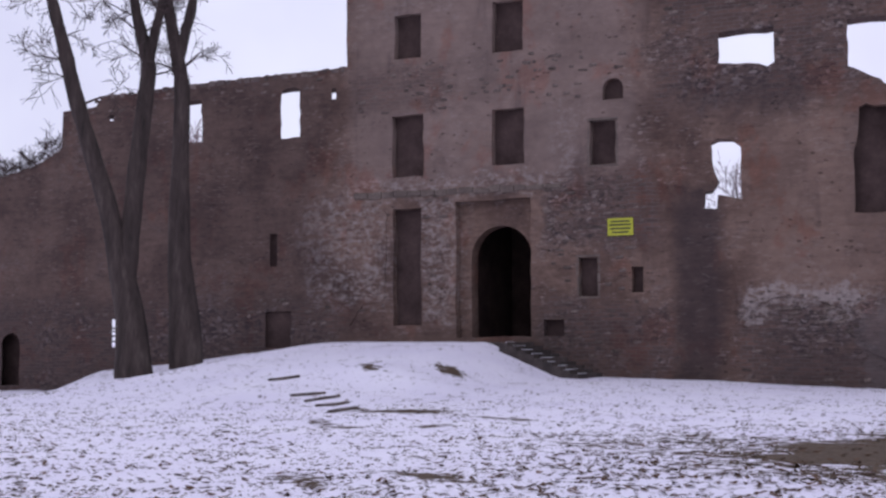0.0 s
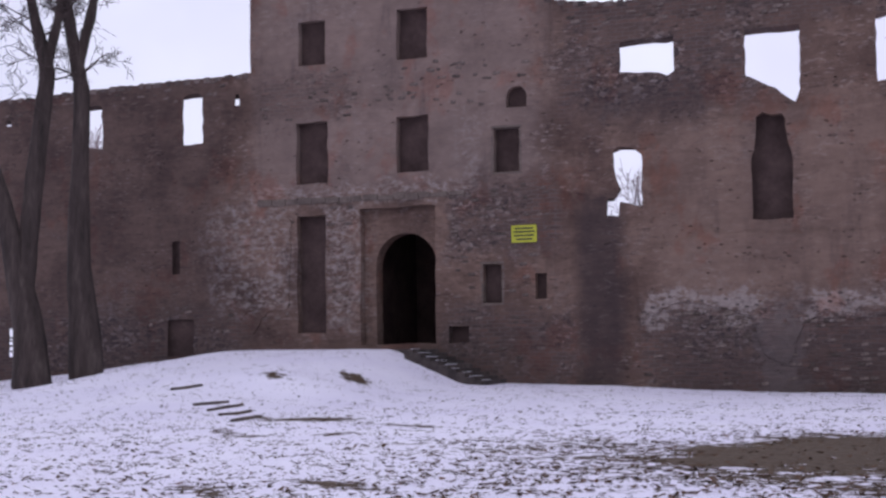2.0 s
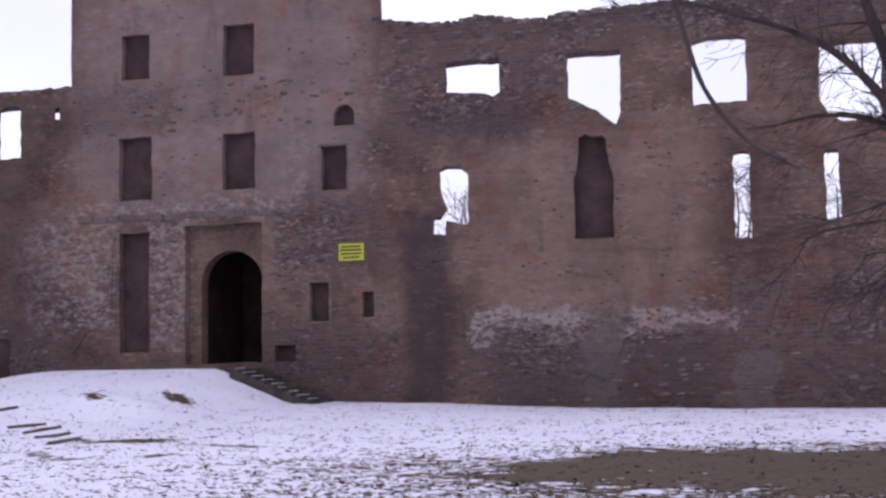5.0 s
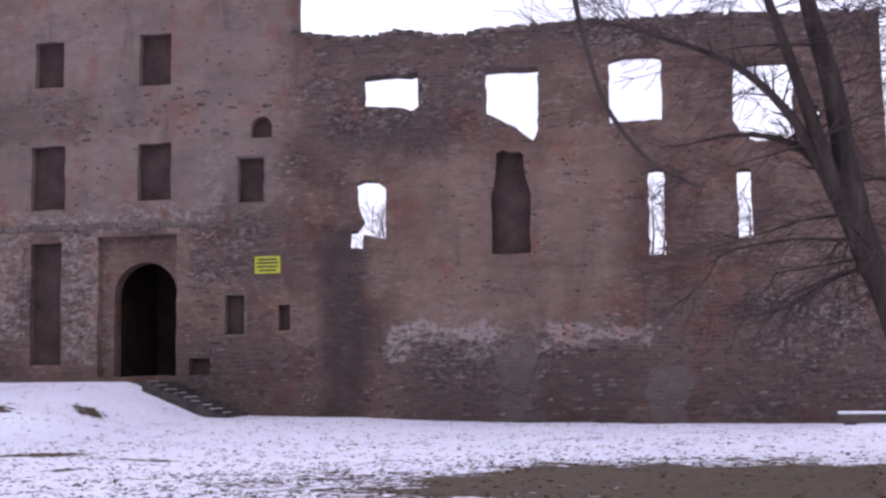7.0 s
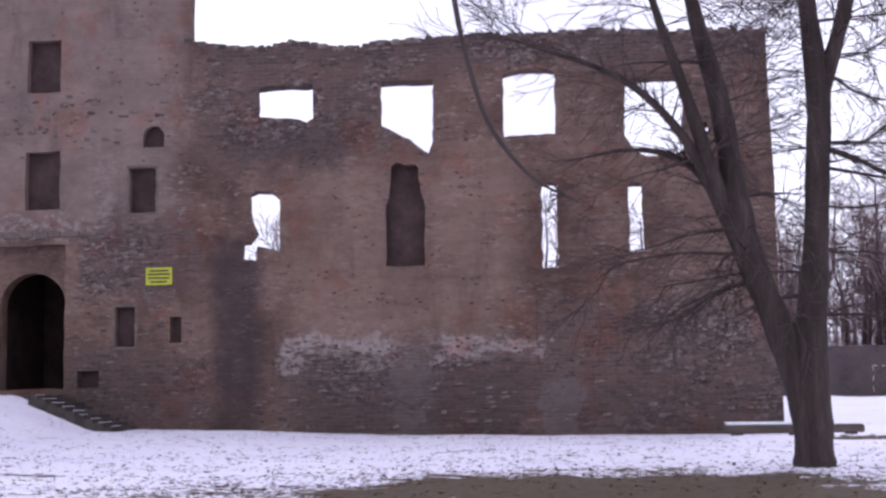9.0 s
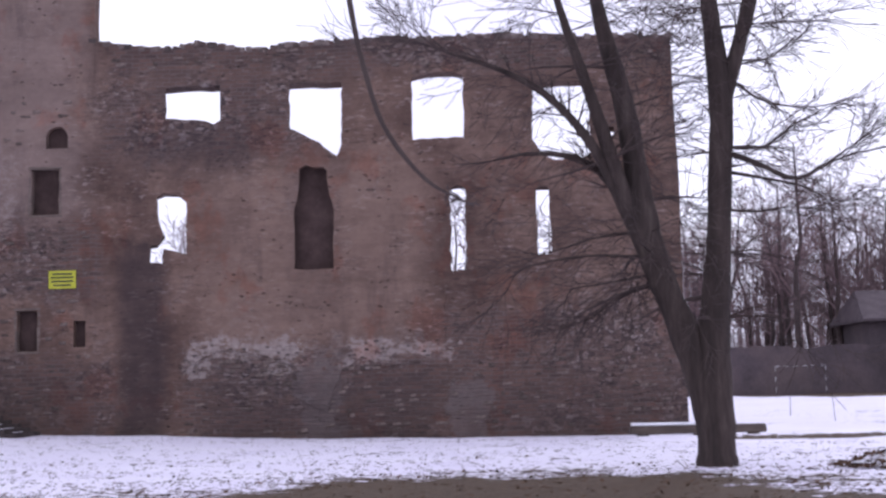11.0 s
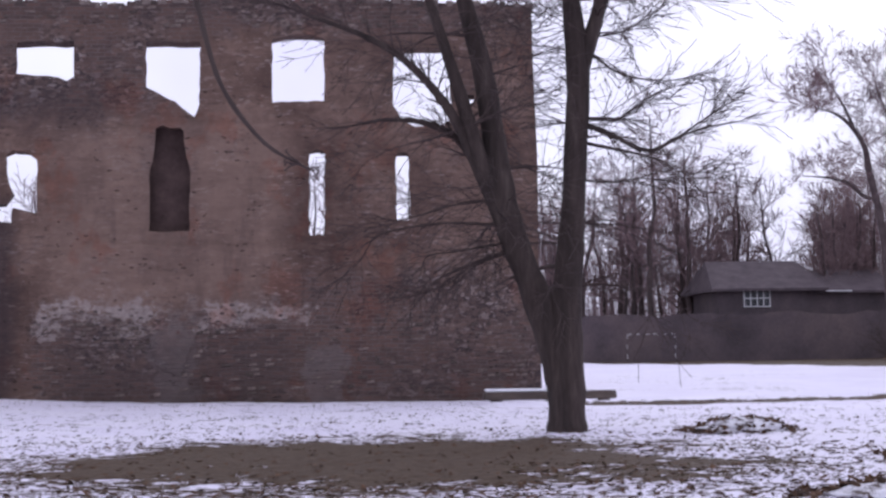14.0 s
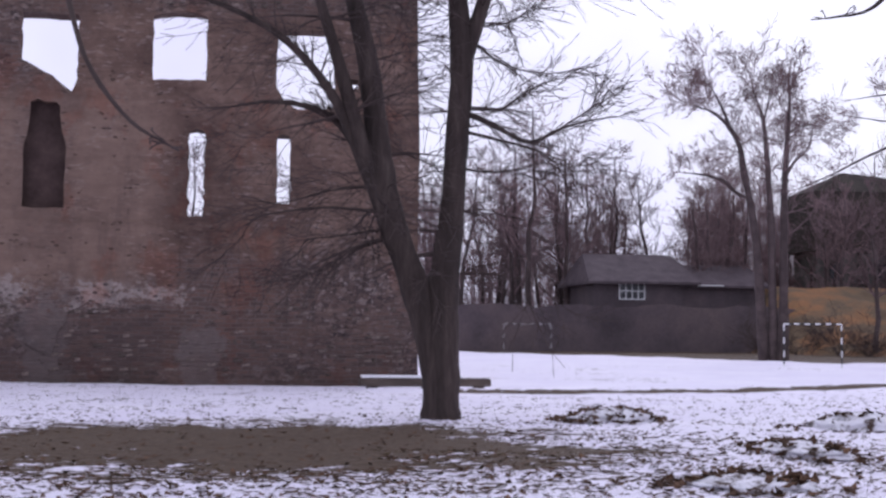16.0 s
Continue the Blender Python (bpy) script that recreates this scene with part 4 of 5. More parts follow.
def wall_shrub(x, y, z, size, seed):
    """Twiggy bush rooted in the broken masonry."""
    rg = random.Random(seed)
    t = thing("wall_shrub", (x, y, z), "tangled bare shrub growing on the broken wall top", "shrub", "shrubs on the wall")
    v, f = [], []
    for _ in range(9):
        a = rg.uniform(0, 6.28)
        sprout(v, f, Vector((rg.gauss(0, 0.2), rg.gauss(0, 0.15), -0.1)), Vector((math.cos(a), math.sin(a), 0.9)).normalized(), size * rg.uniform(0.7, 1.2), 0.025, 2, rg, 0.0, 0.012, (5, 5, 4))
    part_data("crown", v, f, TWIG, t)
    return t


for k, (x, z, size) in enumerate(((-39.7, 9.55, 1.0), (-40.8, 9.2, 0.9), (-41.9, 8.95, 0.8), (-43.2, 8.7, 0.8))):
    wall_shrub(x, FACE + 0.5, z, size, 300 + k)

# broad tree beyond the goal, with several stems from one foot
tree_from_stems("bare_tree", (28.9, 69.2, ground_z(28.9, 69.2)), [
    [(29.2, 69.0, 0.2, 0.34), (29.26, 69.0, 1.6, 0.3), (29.32, 69.0, 4.6, 0.24), (29.4, 69.0, 9.5, 0.18), (29.67, 69.0, 13.2, 0.12), (29.75, 69.0, 14.8, 0.06)],
    [(28.85, 69.3, 0.2, 0.3), (28.79, 69.3, 5.5, 0.2), (28.74, 69.2, 7.7, 0.18), (28.52, 69.2, 11.3, 0.14), (28.28, 69.1, 13.4, 0.1), (27.7, 69.0, 14.9, 0.05)],
    [(28.4, 69.5, 0.2, 0.32), (28.0, 69.4, 6.1, 0.22), (27.7, 69.3, 8.25, 0.2), (27.17, 69.2, 10.7, 0.18), (26.99, 69.2, 11.9, 0.15), (26.3, 69.1, 13.0, 0.11), (25.4, 69.0, 13.7, 0.07), (24.4, 69.0, 14.0, 0.03)],
    [(26.5, 69.1, 12.7, 0.09), (26.0, 69.2, 14.0, 0.07), (25.5, 69.3, 15.0, 0.035)],
    [(27.6, 69.3, 9.2, 0.11), (26.9, 69.4, 9.4, 0.1), (26.13, 69.5, 10.1, 0.08), (25.0, 69.6, 10.4, 0.055), (23.8, 69.7, 10.5, 0.025)],
    [(29.5, 69.0, 10.4, 0.09), (30.0, 68.9, 11.2, 0.08), (30.7, 68.8, 11.9, 0.06), (30.9, 68.7, 12.8, 0.03)],
    [(29.6, 69.0, 12.6, 0.07), (30.3, 69.1, 13.1, 0.06), (31.1, 69.2, 13.2, 0.045), (32.2, 69.3, 13.0, 0.02)],
    [(28.3, 69.1, 13.3, 0.06), (28.6, 69.2, 14.3, 0.05), (28.8, 69.3, 15.3, 0.025)]],
    "broad bare tree with several stems beyond the playing field", 21, 13, 2.3, 0.015, up=0.4, first=0.5, min_r=0.011, kids=(4, 4, 4), bark=FAR_BARK, twig=HAZED_TWIG, spread=(0.4, 0.75))

# tree past the field's edge whose limbs reach into sight
tree_from_stems("bare_tree", (33.8, 60.5, ground_z(33.8, 60.5)), [
    [(33.8, 60.5, 0.1, 0.34), (33.8, 60.5, 5.0, 0.26), (33.6, 60.4, 9.5, 0.2), (33.5, 60.3, 13.5, 0.14), (33.6, 60.2, 16.0, 0.06)],
    [(33.6, 60.4, 11.6, 0.09), (32.2, 60.2, 11.35, 0.08), (30.7, 60.0, 10.7, 0.065), (29.3, 60.0, 10.04, 0.05), (27.9, 60.0, 9.33, 0.035), (26.2, 60.0, 8.6, 0.015)],
    [(33.5, 60.3, 13.4, 0.07), (32.2, 60.1, 13.5, 0.06), (30.7, 60.0, 13.25, 0.045), (29.1, 60.0, 12.97, 0.018)],
    [(33.5, 60.3, 12.4, 0.06), (32.0, 60.2, 12.1, 0.05), (30.7, 60.0, 11.97, 0.038), (29.5, 60.0, 12.1, 0.026), (28.5, 60.0, 12.2, 0.012)]],
    "bare tree with long limbs at the edge of the field", 24, 6, 2.0, 0.01, up=0.3, first=0.45, min_r=0.009, kids=(4, 4, 3), bark=FAR_BARK, twig=HAZED_TWIG, spread=(0.35, 0.7))

# tree behind the viewer whose long twigs hang into sight
tree_from_stems("overhanging_tree", (-1.6, -2.6, 0), [
    [(-1.6, -2.6, -0.2, 0.3), (-1.6, -2.6, 2.0, 0.24), (-1.5, -2.5, 5.0, 0.18), (-1.4, -2.4, 8.0, 0.1)],
    [(-1.5, -2.5, 4.2, 0.1), (-1.2, -0.6, 5.0, 0.07), (-0.8, 1.8, 4.9, 0.045), (-0.5, 3.4, 4.2, 0.022), (-0.4, 3.92, 3.3, 0.011), (-0.35, 3.98, 2.78, 0.009), (-0.295, 3.98, 2.51, 0.008), (-0.24, 3.99, 2.36, 0.0075), (-0.13, 4.0, 2.22, 0.006), (-0.015, 4.0, 2.15, 0.0035)],
    [(-1.5, -2.5, 4.6, 0.1), (0.3, 0.2, 5.3, 0.07), (2.0, 3.2, 4.9, 0.04), (2.95, 5.1, 3.8, 0.02), (2.98, 5.3, 3.25, 0.014), (2.86, 5.36, 3.02, 0.008), (2.68, 5.45, 2.98, 0.004)]],
    "slender bare tree whose long thin branch hangs low", 31, 0, 0.1, -0.05, first=0.95, min_r=0.0025, kids=(1, 1, 1))


def wood_tree_mesh(seed, height):
    rg = random.Random(seed)
    v, f = [], []
    pts = [Vector((0, 0, -0.3))]
    for k in range(8):
        pts.append(pts[-1] + Vector((rg.gauss(0, 0.22), rg.gauss(0, 0.22), height / 8)))
    rr = [0.26 * (1 - 0.9 * i / 8) + 0.02 for i in range(9)]
    tube(v, f, pts, rr, 7)
    cv, cf = [], []
    for _ in range(17):
        i = rg.randint(3, 8)
        a = rg.uniform(0, 6.28)
        sprout(cv, cf, pts[i], Vector((math.cos(a), math.sin(a), rg.uniform(0.5, 1.5))).normalized(), rg.uniform(2.0, 4.0) * (1.25 - 0.08 * i), max(0.03, rr[i] * 0.5), 2, rg, 0.05, 0.018, (4, 5, 4))
    return v, f, cv, cf


WOOD_SPOTS = []
wood_rng = random.Random(77)
for k in range(110):
    # a belt of woodland behind the field, thinner where the sky shows through
    u = wood_rng.random()
    x = 10 + 60 * u ** 1.25
    y = wood_rng.uniform(100, 135)
    if 0.298 < x / y < 0.346 and wood_rng.random() < 0.92:
        continue
    WOOD_SPOTS.append((x, y, wood_rng.uniform(0.85, 1.18) * (1.0 if x / y < 0.32 else 0.86)))
for k in range(24):  # a thicker stand past the gap
    y = wood_rng.uniform(100, 125)
    WOOD_SPOTS.append((y * wood_rng.uniform(0.352, 0.43), y, wood_rng.uniform(0.7, 0.95)))
for x, y, sc in ((-16.4, 68, 0.68), (-1.7, 70, 0.68), (-2.2, 76, 0.7), (3.0, 72, 0.62), (-47, 66, 0.95), (42.0, 84, 0.75), (46.5, 86, 0.8), (50.0, 88, 0.7)):
    WOOD_SPOTS.append((x, y, sc))
kinds = []
for k in range(6):
    v, f, cv, cf = wood_tree_mesh(100 + k, 13.5 + 1.2 * (k % 4))
    t = thing("woodland_tree", (0, 0, 0), "slender bare woodland tree behind the field", "tree", "woodland trees")
    part_data("trunk", v, f, FAR_BARK, t, smooth=True)
    part_data("crown", cv, cf, HAZED_TWIG, t)
    kinds.append(t)
for k, (x, y, sc) in enumerate(WOOD_SPOTS):
    place = pose(x, y, ground_z(x, y) - 0.1, 0, 0, wood_rng.uniform(0, 360)) 
    if k < 6:
        kinds[k].matrix_basis = place
        grown = kinds[k]
    else:
        grown = copy_thing(kinds[k % 6], place)
    grown.scale = (sc, sc, sc)


def far_woods():
    """The depth of the wood: thin stems and brush too many to count."""
    r = random.Random(91)
    v, f = [], []
    for _ in range(330):
        y = r.uniform(132, 185)
        x = r.uniform(0.06, 0.56) * y
        h = r.uniform(7, 14) * (1.0 if x / y < 0.3 else 0.5 if x / y < 0.345 else 0.85)
        z = ground_z(x, y) - 0.3
        lean = r.gauss(0, 0.5)
        top = Vector((x + lean, y, z + h))
        tube(v, f, [Vector((x, y, z)), Vector((x + lean * 0.4, y, z + h * 0.5)), top], [r.uniform(0.09, 0.2), 0.09, 0.03], 5)
        for _ in range(7):
            t = r.uniform(0.25, 1.0)
            p = Vector((x, y, z)).lerp(top, t)
            a = r.uniform(0, 6.28)
            d = Vector((math.cos(a), math.sin(a) * 0.4, r.uniform(0.4, 1.4))).normalized()
            sprout(v, f, p, d, r.uniform(1.2, 3.0), 0.045, 1, r, 0.04, 0.028, (4, 4, 4))
    for _ in range(80):  # brush along the foot of the wood
        y = r.uniform(104, 130)
        x = r.uniform(0.1, 0.5) * y
        a = r.uniform(0, 6.28)
        sprout(v, f, Vector((x, y, ground_z(x, y) - 0.1)), Vector((math.cos(a) * 0.5, math.sin(a) * 0.5, 1)).normalized(), r.uniform(2.0, 5.0), 0.05, 2, r, 0.0, 0.025, (4, 4, 3))
    tagged(part_data("far_woods", v, f, HAZED_WOOD), "dense far woodland of thin bare stems", "woods", kind="stuff")


far_woods()

for k, (x, y, size) in enumerate(((39.2, 83.0, 2.3), (40.6, 82.4, 1.9), (37.6, 86.0, 2.2), (42.3, 82.0, 1.7), (36.0, 88.5, 2.0))):
    bush = wall_shrub(x, y, ground_z(x, y), size, 340 + k)
    tagged(bush, "leafless bush at the foot of the grass bank", "shrub", "bushes by the bank")

# ---------------------------------------------------------------- far buildings, bank and field things
def perimeter_wall():
    bm = bmesh.new()
    r = random.Random(4)
    n = 52
    top = [3.3 + r.uniform(-0.08, 0.08) + (0.12 * math.sin(k * 0.7)) for k in range(n + 1)]
    rows = []
    for k in range(n + 1):
        x = 4 + 36.5 * k / n
        y = 95.5 - 0.02 * (x - 4) ** 1.3
        g = ground_z(x, y)
        rows.append([bm.verts.new((x, y, g - 0.5)), bm.verts.new((x, y + 0.05, g + top[k])), bm.verts.new((x, y + 0.6, g + top[k] - 0.05)), bm.verts.new((x, y + 0.7, g - 0.5))])
    for a, b in zip(rows, rows[1:]):
        for i in range(3):
            bm.faces.new((a[i], b[i], b[i + 1], a[i + 1]))
    bm.faces.new(rows[0])
    bm.faces.new(rows[-1][::-1])
    bmesh.ops.recalc_face_normals(bm, faces=bm.faces[:])
    tagged(part("wall_perimeter", bm, FAR_WALL), "long dark boundary wall beyond the snowy field", "wall", kind="structure")


perimeter_wall()


def gable_roof(x0, x1, y0, y1, eave, ridge, hip):
    """A closed roof of two slopes; hip pulls the ridge's ends in."""
    bm = bmesh.new()
    mid = (y0 + y1) / 2
    prof = [(y0, eave), (mid, ridge), (y1, eave), (y1, eave - 0.2), (y0, eave - 0.2)]
    ends = [[bm.verts.new((x + (hip if x == x0 else -hip) * (y == mid), y, z)) for y, z in prof] for x in (x0, x1)]
    for i in range(5):
        bm.faces.new((ends[0][i], ends[0][(i + 1) % 5], ends[1][(i + 1) % 5], ends[1][i]))
    bm.faces.new(ends[0][::-1])
    bm.faces.new(ends[1])
    bmesh.ops.recalc_face_normals(bm, faces=bm.faces[:])
    return bm


def barn():
    h = thing("barn", (33.2, 97.6, 0.8), "low dark barn with a broad roof behind the wall", "house")
    bm = bmesh.new()
    block(bm, -6.5, 0.4, 0.4, 9, -0.8, 4.9)
    part("wall", bm, FAR_WALL, h)
    part("roof", gable_roof(-7.1, 1.6, -0.3, 9.6, 5.0, 7.3, 0.8), ROOFING, h)
    bm = bmesh.new()
    block(bm, 0.4, 6.4, 0.8, 8, -0.8, 4.7)
    part("annexe_wall", bm, FAR_WALL, h)
    part("annexe_roof", gable_roof(0.2, 7.2, 0.2, 8.6, 4.8, 6.55, 0.3), ROOFING, h, "lower roof of the annexe")
    bm = bmesh.new()
    block(bm, 1.5, 3.5, 0.1, 0.2, 4.72, 4.8, 0.02)
    part("gutter", bm, WHITE_PAINT, h, "pale eaves gutter")
    bm = bmesh.new()
    block(bm, -4.6, -2.6, 0.3, 0.41, 3.65, 4.95, 0.01)
    w = part("window", bm, WHITE_PAINT, h, "white-framed window")
    for k in range(4):
        for z in (3.74, 4.34):
            bm = bmesh.new()
            block(bm, -4.52 + k * 0.48, -4.13 + k * 0.48, 0.28, 0.305, z, z + 0.52)
            part("pane", bm, GLASS, w)


barn()


def hill_house():
    h = thing("house", (54.2, 106, 4.6), "large house with a steep dark roof on the slope", "house")
    bm = bmesh.new()
    block(bm, -6.2, 12, 0.5, 5, -3, 4.4)
    part("wall", bm, HOUSE_WALL, h)
    bm = bmesh.new()
    for v in block(bm, -7.0, 12.8, -0.3, 5.8, 4.3, 9.35):
        if v.co.z > 9:
            v.co.x += 0.5 if v.co.x < 0 else -0.5
            v.co.y += 0.4 if v.co.y < 2 else -0.4
    part("lower_roof", bm, ROOF_BROWN, h, "steep dark lower slope of the roof")
    bm = bmesh.new()
    lo = [bm.verts.new(p) for p in ((-6.6, 0.0, 9.3), (12.4, 0.0, 9.3), (12.4, 5.5, 9.3), (-6.6, 5.5, 9.3))]
    hi = [bm.verts.new(p) for p in ((-2.9, 2.6, 11.2), (-1.4, 2.6, 11.1))]
    bm.faces.new((lo[0], lo[1], hi[1], hi[0]))
    bm.faces.new((lo[2], lo[3], hi[0], hi[1]))
    bm.faces.new((lo[3], lo[0], hi[0]))
    bm.faces.new((lo[1], lo[2], hi[1]))
    bm.faces.new(lo[::-1])
    part("roof", bm, ROOF_BROWN, h)
    for k in range(4):
        bm = bmesh.new()
        block(bm, -5.0 + k * 4.2, -3.8 + k * 4.2, 0.4, 0.52, 1.9, 3.3, 0.02)
        part("window", bm, GLASS, h)


hill_house()


def slope():
    xs, ys = np.linspace(34, 78, 45), np.linspace(76, 132, 42)
    nx = len(xs)
    v = []
    for y in ys:
        for x in xs:
            up = 5.2 * smooth01((y - 80) / 20) * smooth01((x - 36.5) / 5) * smooth01((80 - x) / 6)
            v.append((x, y, ground_z(x, y) - 0.25 + up + 0.35 * noise.noise((x * 0.3, y * 0.3, 2.0)) * min(1, up)))
    f = [(j * nx + i, j * nx + i + 1, (j + 1) * nx + i + 1, (j + 1) * nx + i) for j in range(len(ys) - 1) for i in range(nx - 1)]
    tagged(part_data("bank", v, f, HILL_GRASS, smooth=True), "rusty grass bank rising below the house", "bank", kind="structure")


slope()


def goal(at, turn, w, h, label, r=0.032):
    g = thing("goal", at, label, "goal", "football goals")
    g.rotation_euler.z = radians(turn)

    def bar(name, a, b, n):
        a, b = Vector(a), Vector(b)
        body = None
        for k in range(n):
            p, q = a.lerp(b, k / n), a.lerp(b, (k + 1) / n)
            v, f = [], []
            tube(v, f, [p, q], [r, r], 8)
            f.append(tuple(range(7, -1, -1)))
            if body is None:
                body = part_data(name, v, f, WHITE_PAINT, g, smooth=False)
            else:
                part_data("band", v, f, BLACK_PAINT if k % 2 else WHITE_PAINT, body)

    bar("post", (-w / 2, 0, -0.15), (-w / 2, 0, h), 7)
    bar("post", (w / 2, 0, -0.15), (w / 2, 0, h), 7)
    bar("crossbar", (-w / 2, 0, h), (w / 2, 0, h), 11)
    return g


goal((25.4, 56.6, ground_z(25.4, 56.6)), -24, 2.45, 1.9, "small goal with black and white banded posts")
goal((17.7, 80.0, ground_z(17.7, 80.0)), 0, 2.9, 1.9, "distant goal with thin white posts on the field", 0.011)


def bench():
    b = thing("log_bench", (6.0, 41.4, ground_z(6.0, 41.4)), "long low timber bench capped with snow near the wall", "bench")
    bm = bmesh.new()
    block(bm, -2.0, 2.05, -0.25, 0.25, 0.13, 0.38, 0.04, 0.015, rng)
    seat = part("seat", bm, TIMBER, b)
    bm = bmesh.new()
    block(bm, -1.95, 1.2, -0.22, 0.22, 0.381, 0.46, 0.03, 0.015, rng)
    part("snow_cap", bm, SNOW_CAP, seat, "strip of snow")
    for x in (-1.6, 0.1, 1.7):
        bm = bmesh.new()
        block(bm, x - 0.17, x + 0.17, -0.2, 0.2, -0.15, 0.13, 0.03, 0.015, rng)
        part("leg", bm, TIMBER, b)


bench()


# ---------------------------------------------------------------- litter on the ground
def leaf_pile(x, y, rx, ry, h, n, seed, label):
    """A low heap of raked dead leaves with snow between."""
    r = random.Random(seed)
    p = thing("leaf_pile", (x, y, ground_z(x, y)), label, "leaf pile")
    bm = bmesh.new()
    bmesh.ops.create_icosphere(bm, subdivisions=4, radius=1.0)
    for v in bm.verts:
        q = v.co.copy()
        k = 1 + 0.35 * noise.noise(q * 2.3 + Vector((seed, 0, 0))) + 0.15 * noise.noise(q * 6.1)
        v.co = Vector((q.x * rx * k, q.y * ry * k, max(-0.1, q.z) * h * k * (1 - 0.2 * abs(q.x))))
    part("mound", bm, PILE_SNOW, p, "snow over the heap", smooth=True)
    vs, fs = [], []
    for _ in range(n):
        a, q = r.uniform(0, 6.28), math.sqrt(r.random())
        lx, ly = math.cos(a) * q * rx * 1.6, math.sin(a) * q * ry * 1.6
        if noise.noise((lx * 2.4 + seed, ly * 2.4, 0.5)) < 0.0 and r.random() < 0.88:
            continue
        z = h * math.sqrt(max(0, 1 - min(1, q * 1.5) ** 2)) + r.uniform(0.0, 0.05)
        s = r.uniform(0.04, 0.11)
        m = pose(lx, ly, z, r.gauss(0, 24), r.gauss(0, 24), r.uniform(0, 360))
        b = len(vs)
        for u, w, c in ((-1, 0, 0.15), (-0.2, -0.55, 0), (1, 0, 0.2), (0.1, 0.5, 0)):
            vs.append(m @ Vector((u * s, w * s, c * s)))
        fs += [(b, b + 1, b + 2), (b, b + 2, b + 3)]
    tagged(part_data("leaves", vs, fs, LEAF_LITTER, p, "dark wet dead leaves"), kind="stuff")


leaf_pile(7.35, 25.2, 0.8, 0.7, 0.22, 756, 1, "low heap of dark dead leaves half under snow")
leaf_pile(5.75, 14.0, 0.7, 0.6, 0.13, 594, 2, "flat heap of dead leaves half under snow")
leaf_pile(11.3, 22.8, 1.0, 0.7, 0.28, 594, 3, "snowy heap of leaves at the edge of the lawn")
leaf_pile(8.1, 18.0, 0.5, 1.1, 0.14, 594, 4, "small heap of dead leaves breaking through snow")


def scatter_tufts():
    r = random.Random(12)
    vs, fs = [], []
    count = 0
    while count < 10000:
        y = 9.5 + 36 * r.random() ** 1.6
        x = r.uniform(-0.98, 0.62) * (y + 2)
        if x > 4 and y > 43:
            continue
        d = bareness(x, y)
        clump = 0.5 + 0.9 * noise.noise((x * 0.8, y * 0.8, 5.0)) + 0.6 * noise.noise((x * 0.2, y * 0.2, 8.0))
        if d > 0.7 or r.random() > 0.05 + 0.35 * max(0, clump) + 0.55 * d:
            continue
        count += 1
        z = ground_z(x, y)
        for _ in range(r.randint(3, 5)):
            a, ln, wd = r.uniform(0, 6.28), r.uniform(0.04, 0.11), r.uniform(0.006, 0.014)
            lift = r.uniform(0.04, 0.25)
            ox, oy = x + r.gauss(0, 0.05), y + r.gauss(0, 0.05)
            ca, sa = math.cos(a), math.sin(a)
            b = len(vs)
            vs += [(ox - sa * wd, oy + ca * wd, z - 0.01), (ox + sa * wd, oy - ca * wd, z - 0.01), (ox + ca * ln * 0.6, oy + sa * ln * 0.6, z + ln * lift), (ox + ca * ln, oy + sa * ln, z + ln * lift * 0.7)]
            fs += [(b, b + 1, b + 2), (b + 1, b + 3, b + 2)]
    tagged(part_data("grass_tufts", vs, fs, GRASS_BLADE), "flattened brown grass tufts poking through snow", "grass", kind="stuff")


def scatter_leaves():
    r = random.Random(13)
    vs, fs = [], []
    count = 0
    while count < 8500:
        y = 9.5 + 26 * r.random() ** 1.5
        x = r.uniform(-0.98, 0.7) * (y + 2)
        e = math.hypot((x - 1) / 9.0, (y - 19) / 8.5)
        if bareness(x, y) > 0.6 and r.random() < 0.8 or r.random() > 0.15 + 0.8 * smooth01(1.3 - e):
            continue
        count += 1
        s = r.uniform(0.03, 0.075)
        m = pose(x, y, ground_z(x, y) + 0.012, r.gauss(0, 10), r.gauss(0, 10), r.uniform(0, 360))
        b = len(vs)
        for u, w, c in ((-1, 0, 0.2), (-0.2, -0.6, 0), (1, 0, 0.25), (0.1, 0.55, 0)):
            vs.append(m @ Vector((u * s, w * s, c * s)))
        fs += [(b, b + 1, b + 2), (b, b + 2, b + 3)]
    tagged(part_data("fallen_leaves", vs, fs, LEAF_LITTER), "scattered brown fallen leaves on snow and grass", "leaves", kind="stuff")


scatter_tufts()
scatter_leaves()


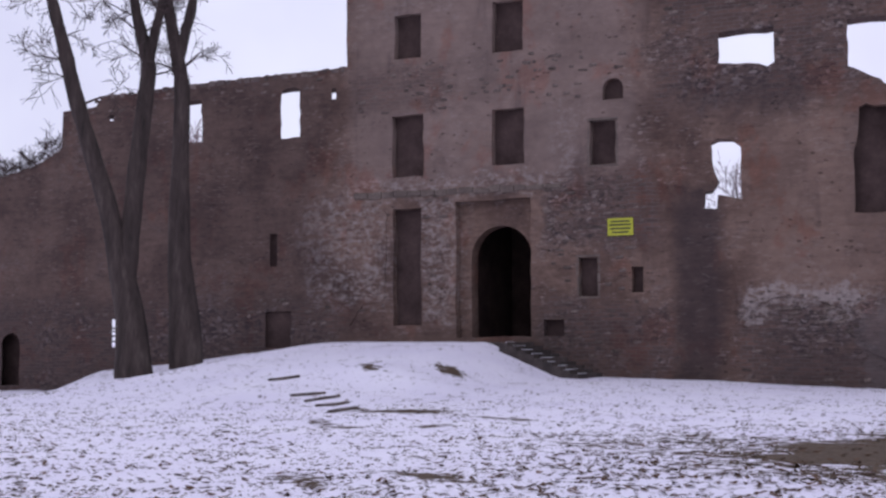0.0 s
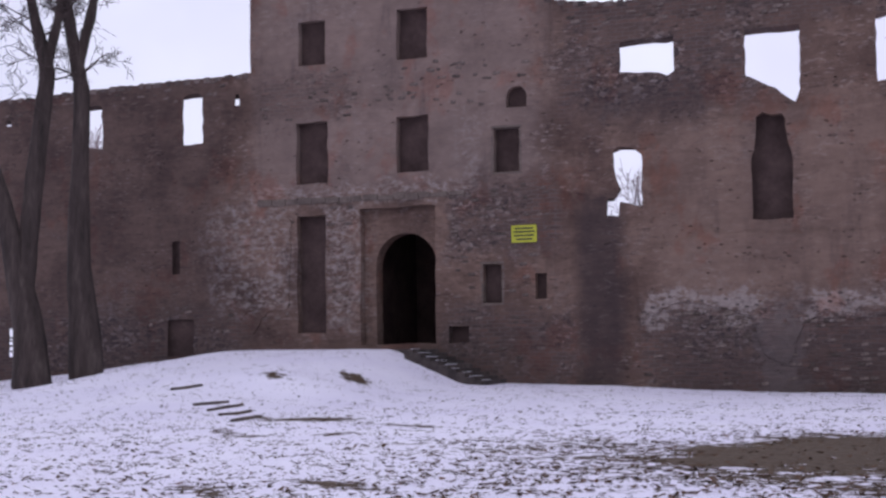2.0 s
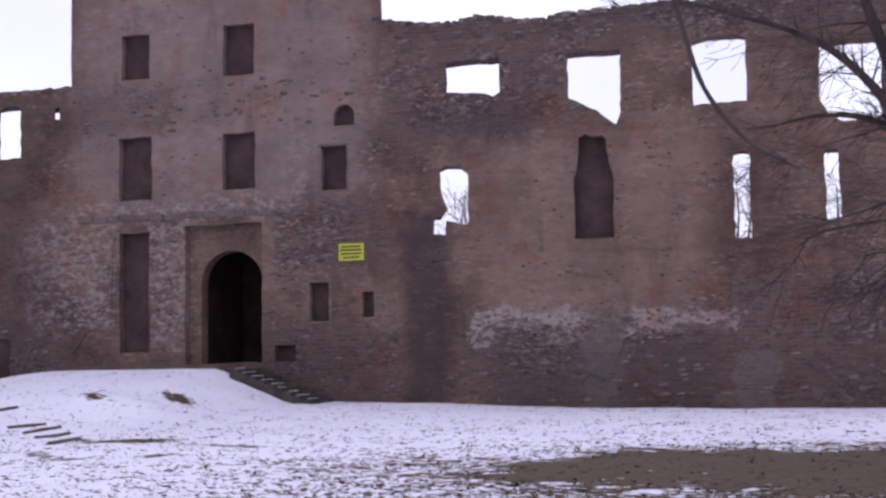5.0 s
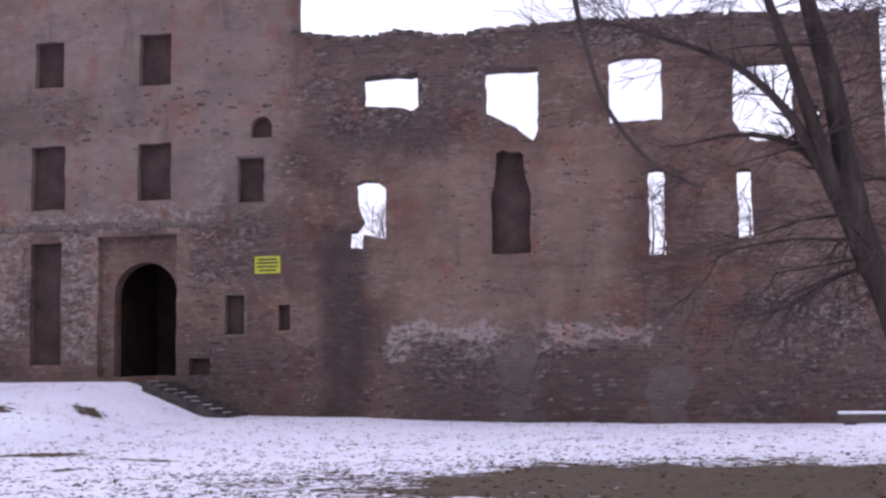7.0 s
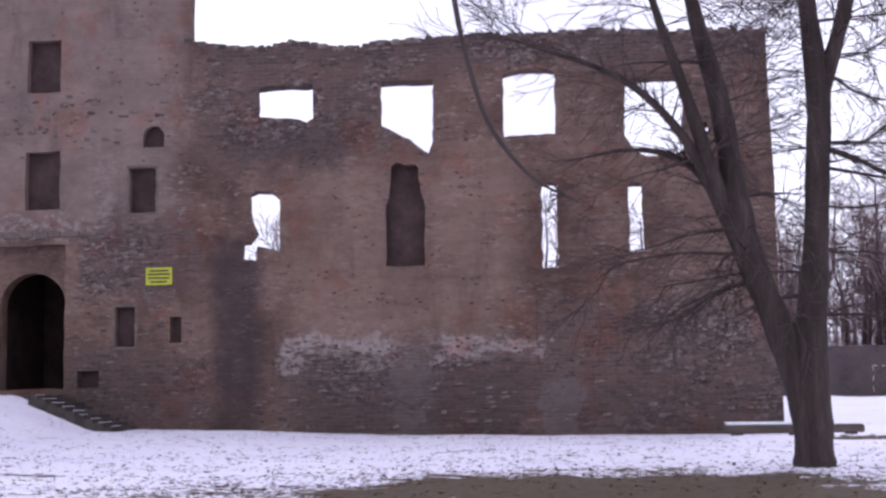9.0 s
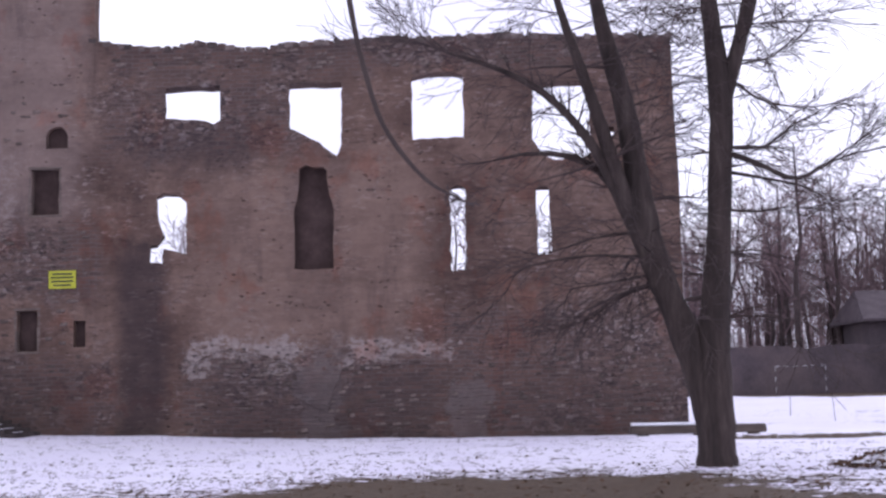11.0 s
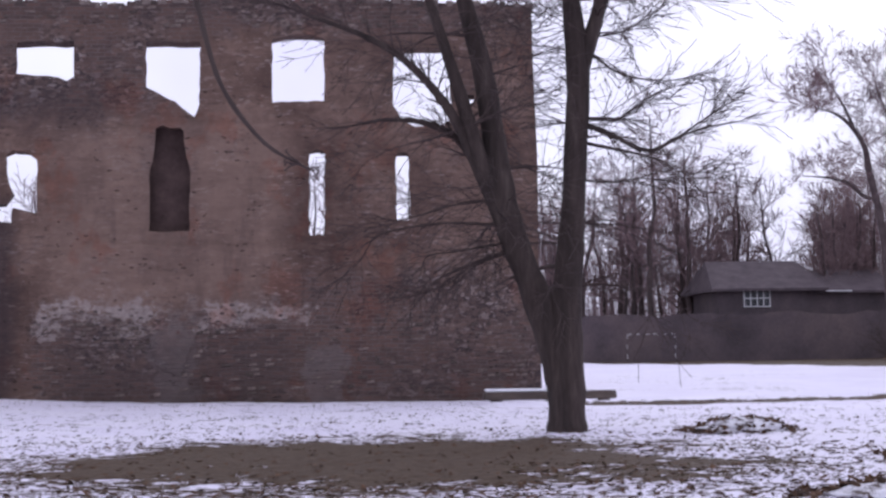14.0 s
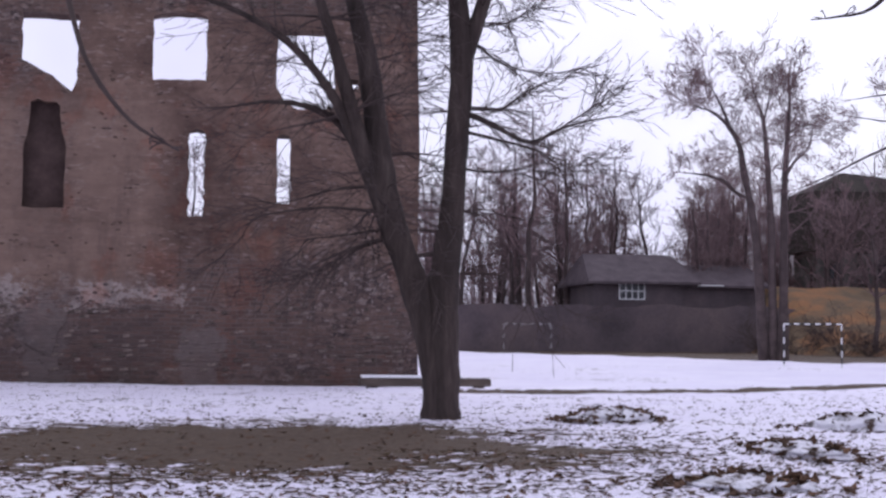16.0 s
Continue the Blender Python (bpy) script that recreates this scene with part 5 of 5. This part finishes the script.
# ---------------------------------------------------------------- loose masonry on the walls
def masonry_pieces():
    r = random.Random(51)
    meshes = [stone_mesh(200 + k) for k in range(8)]
    zones = [  # wall, x range, z range, number
        (wall_right, -10.3, 6.0, 0.25, 2.6, 150), (wall_right, -10.2, -1.7, 2.4, 3.5, 60), (wall_right, -13.2, 6.0, 12.5, 13.3, 80),
        (wall_tower, -25.0, -21.0, 2.6, 7.2, 70), (wall_tower, -17.2, -13.6, 1.0, 7.3, 80), (wall_tower, -25.0, -14.0, 10.2, 12.0, 70), (wall_left, -38.5, -25.6, 1.8, 3.4, 50), (wall_left, -38.5, -25.6, 11.2, 12.0, 40)]
    blocked = [(a - 0.3, b - 0.3, c + 0.3, d + 0.3) for a, b, c, d, _ in blind_windows] + [(niche[0] - 0.2, niche[1], niche[2] + 0.2, niche[3] + 0.2), (gate[0] - 0.2, 0, gate[2] + 0.2, gate[3] + 0.2), (-15.1, 5.1, -13.9, 6.0),
               (-11.3, 10.5, -8.9, 12.4), (-7, 9, -4.8, 12.4), (-2.8, 9.7, -0.6, 12.5), (1.2, 8.8, 3.7, 12.1), (-33, 9.5, -31.8, 11.7), (-28.6, 9.3, -27.2, 11.8), (-29.2, 1, -27.6, 3.0), (-26.2, 10.8, -25.6, 11.6), (-36.9, 10.7, -36.3, 11.3)]
    for wall, x0, x1, z0, z1, n in zones:
        for _ in range(n):
            x, z = r.uniform(x0, x1), z0 + (z1 - z0) * r.random()
            if any(a < x < c and b < z < d for a, b, c, d in blocked):
                continue
            z = round(z / 0.155) * 0.155
            ob = new("stone", meshes[r.randrange(8)])
            ob.location = (x, FACE + (0.05 if wall is wall_left else 0.0) + 0.02, z)
            ob.scale = (r.uniform(0.12, 0.34), r.uniform(0.07, 0.12), r.uniform(0.07, 0.14))
            ob.rotation_euler = (0, r.gauss(0, 0.05), 0)
            ob.parent = wall


def wall_crest(name, pts, y0, y1, seed, parent):
    """Loose stones along a broken wall top."""
    r = random.Random(seed)
    bm = bmesh.new()
    for (xa, za), (xb, zb) in zip(pts, pts[1:]):
        n = max(1, int(abs(xb - xa) / 0.22))
        for k in range(n):
            f = (k + r.random() * 0.6) / n
            x, z = xa + (xb - xa) * f, za + (zb - za) * f
            w, h, d = r.uniform(0.08, 0.2), r.uniform(0.05, 0.13), r.uniform(0.1, 0.3)
            y = r.uniform(y0 + d, y1 - d) if k % 2 else y0 + d * 0.9
            block(bm, x - w, x + w, y - d, y + d, z - 0.14, z + h * 0.7, 0.03, 0.02, r)
    tagged(part(name, bm, LOOSE_STONE, parent), "broken stones along the wall top", kind="stuff")


def plaster_skin():
    """What is left of the render: a thin skin with a broken lower edge over the rubble."""
    r = random.Random(71)
    low = [(-10.3, 2.0), (-9.9, 2.7), (-9.1, 3.05), (-8.2, 2.95), (-7.4, 2.75), (-6.7, 2.5), (-6.4, 1.3), (-5.6, 0.9), (-5.1, 2.3), (-4.4, 2.65), (-3.6, 2.35), (-2.6, 2.5), (-1.65, 2.3)]
    high = [(-1.6, 5.0), (-3.0, 5.25), (-5.5, 5.2), (-8.0, 5.3), (-9.8, 5.0), (-10.6, 4.2)]
    skin = pierced_wall("plaster_skin", ragged(low + high, 0.16, 0.055, r), [], FACE - 0.045, 0.06, FACADE, wall_right)
    skin["label"] = "thin broken skin of old plaster"
    left = [(-25.2, 2.2), (-24.6, 3.0), (-23.7, 3.2), (-23.6, 6.4), (-24.4, 6.8), (-25.2, 6.3)]
    skin = pierced_wall("plaster_skin", ragged(left, 0.16, 0.06, r), [], FACE - 0.045, 0.06, FACADE, wall_tower)
    skin["label"] = "thin broken skin of old plaster"


masonry_pieces()
plaster_skin()
wall_crest("crest_stones", roof_line, FACE, FACE + 0.9, 61, wall_right)
wall_crest("crest_stones", [(-25.4, 12.1), (-32, 12.05), (-36.9, 11.97)], FACE + 0.05, FACE + 0.95, 62, wall_left)
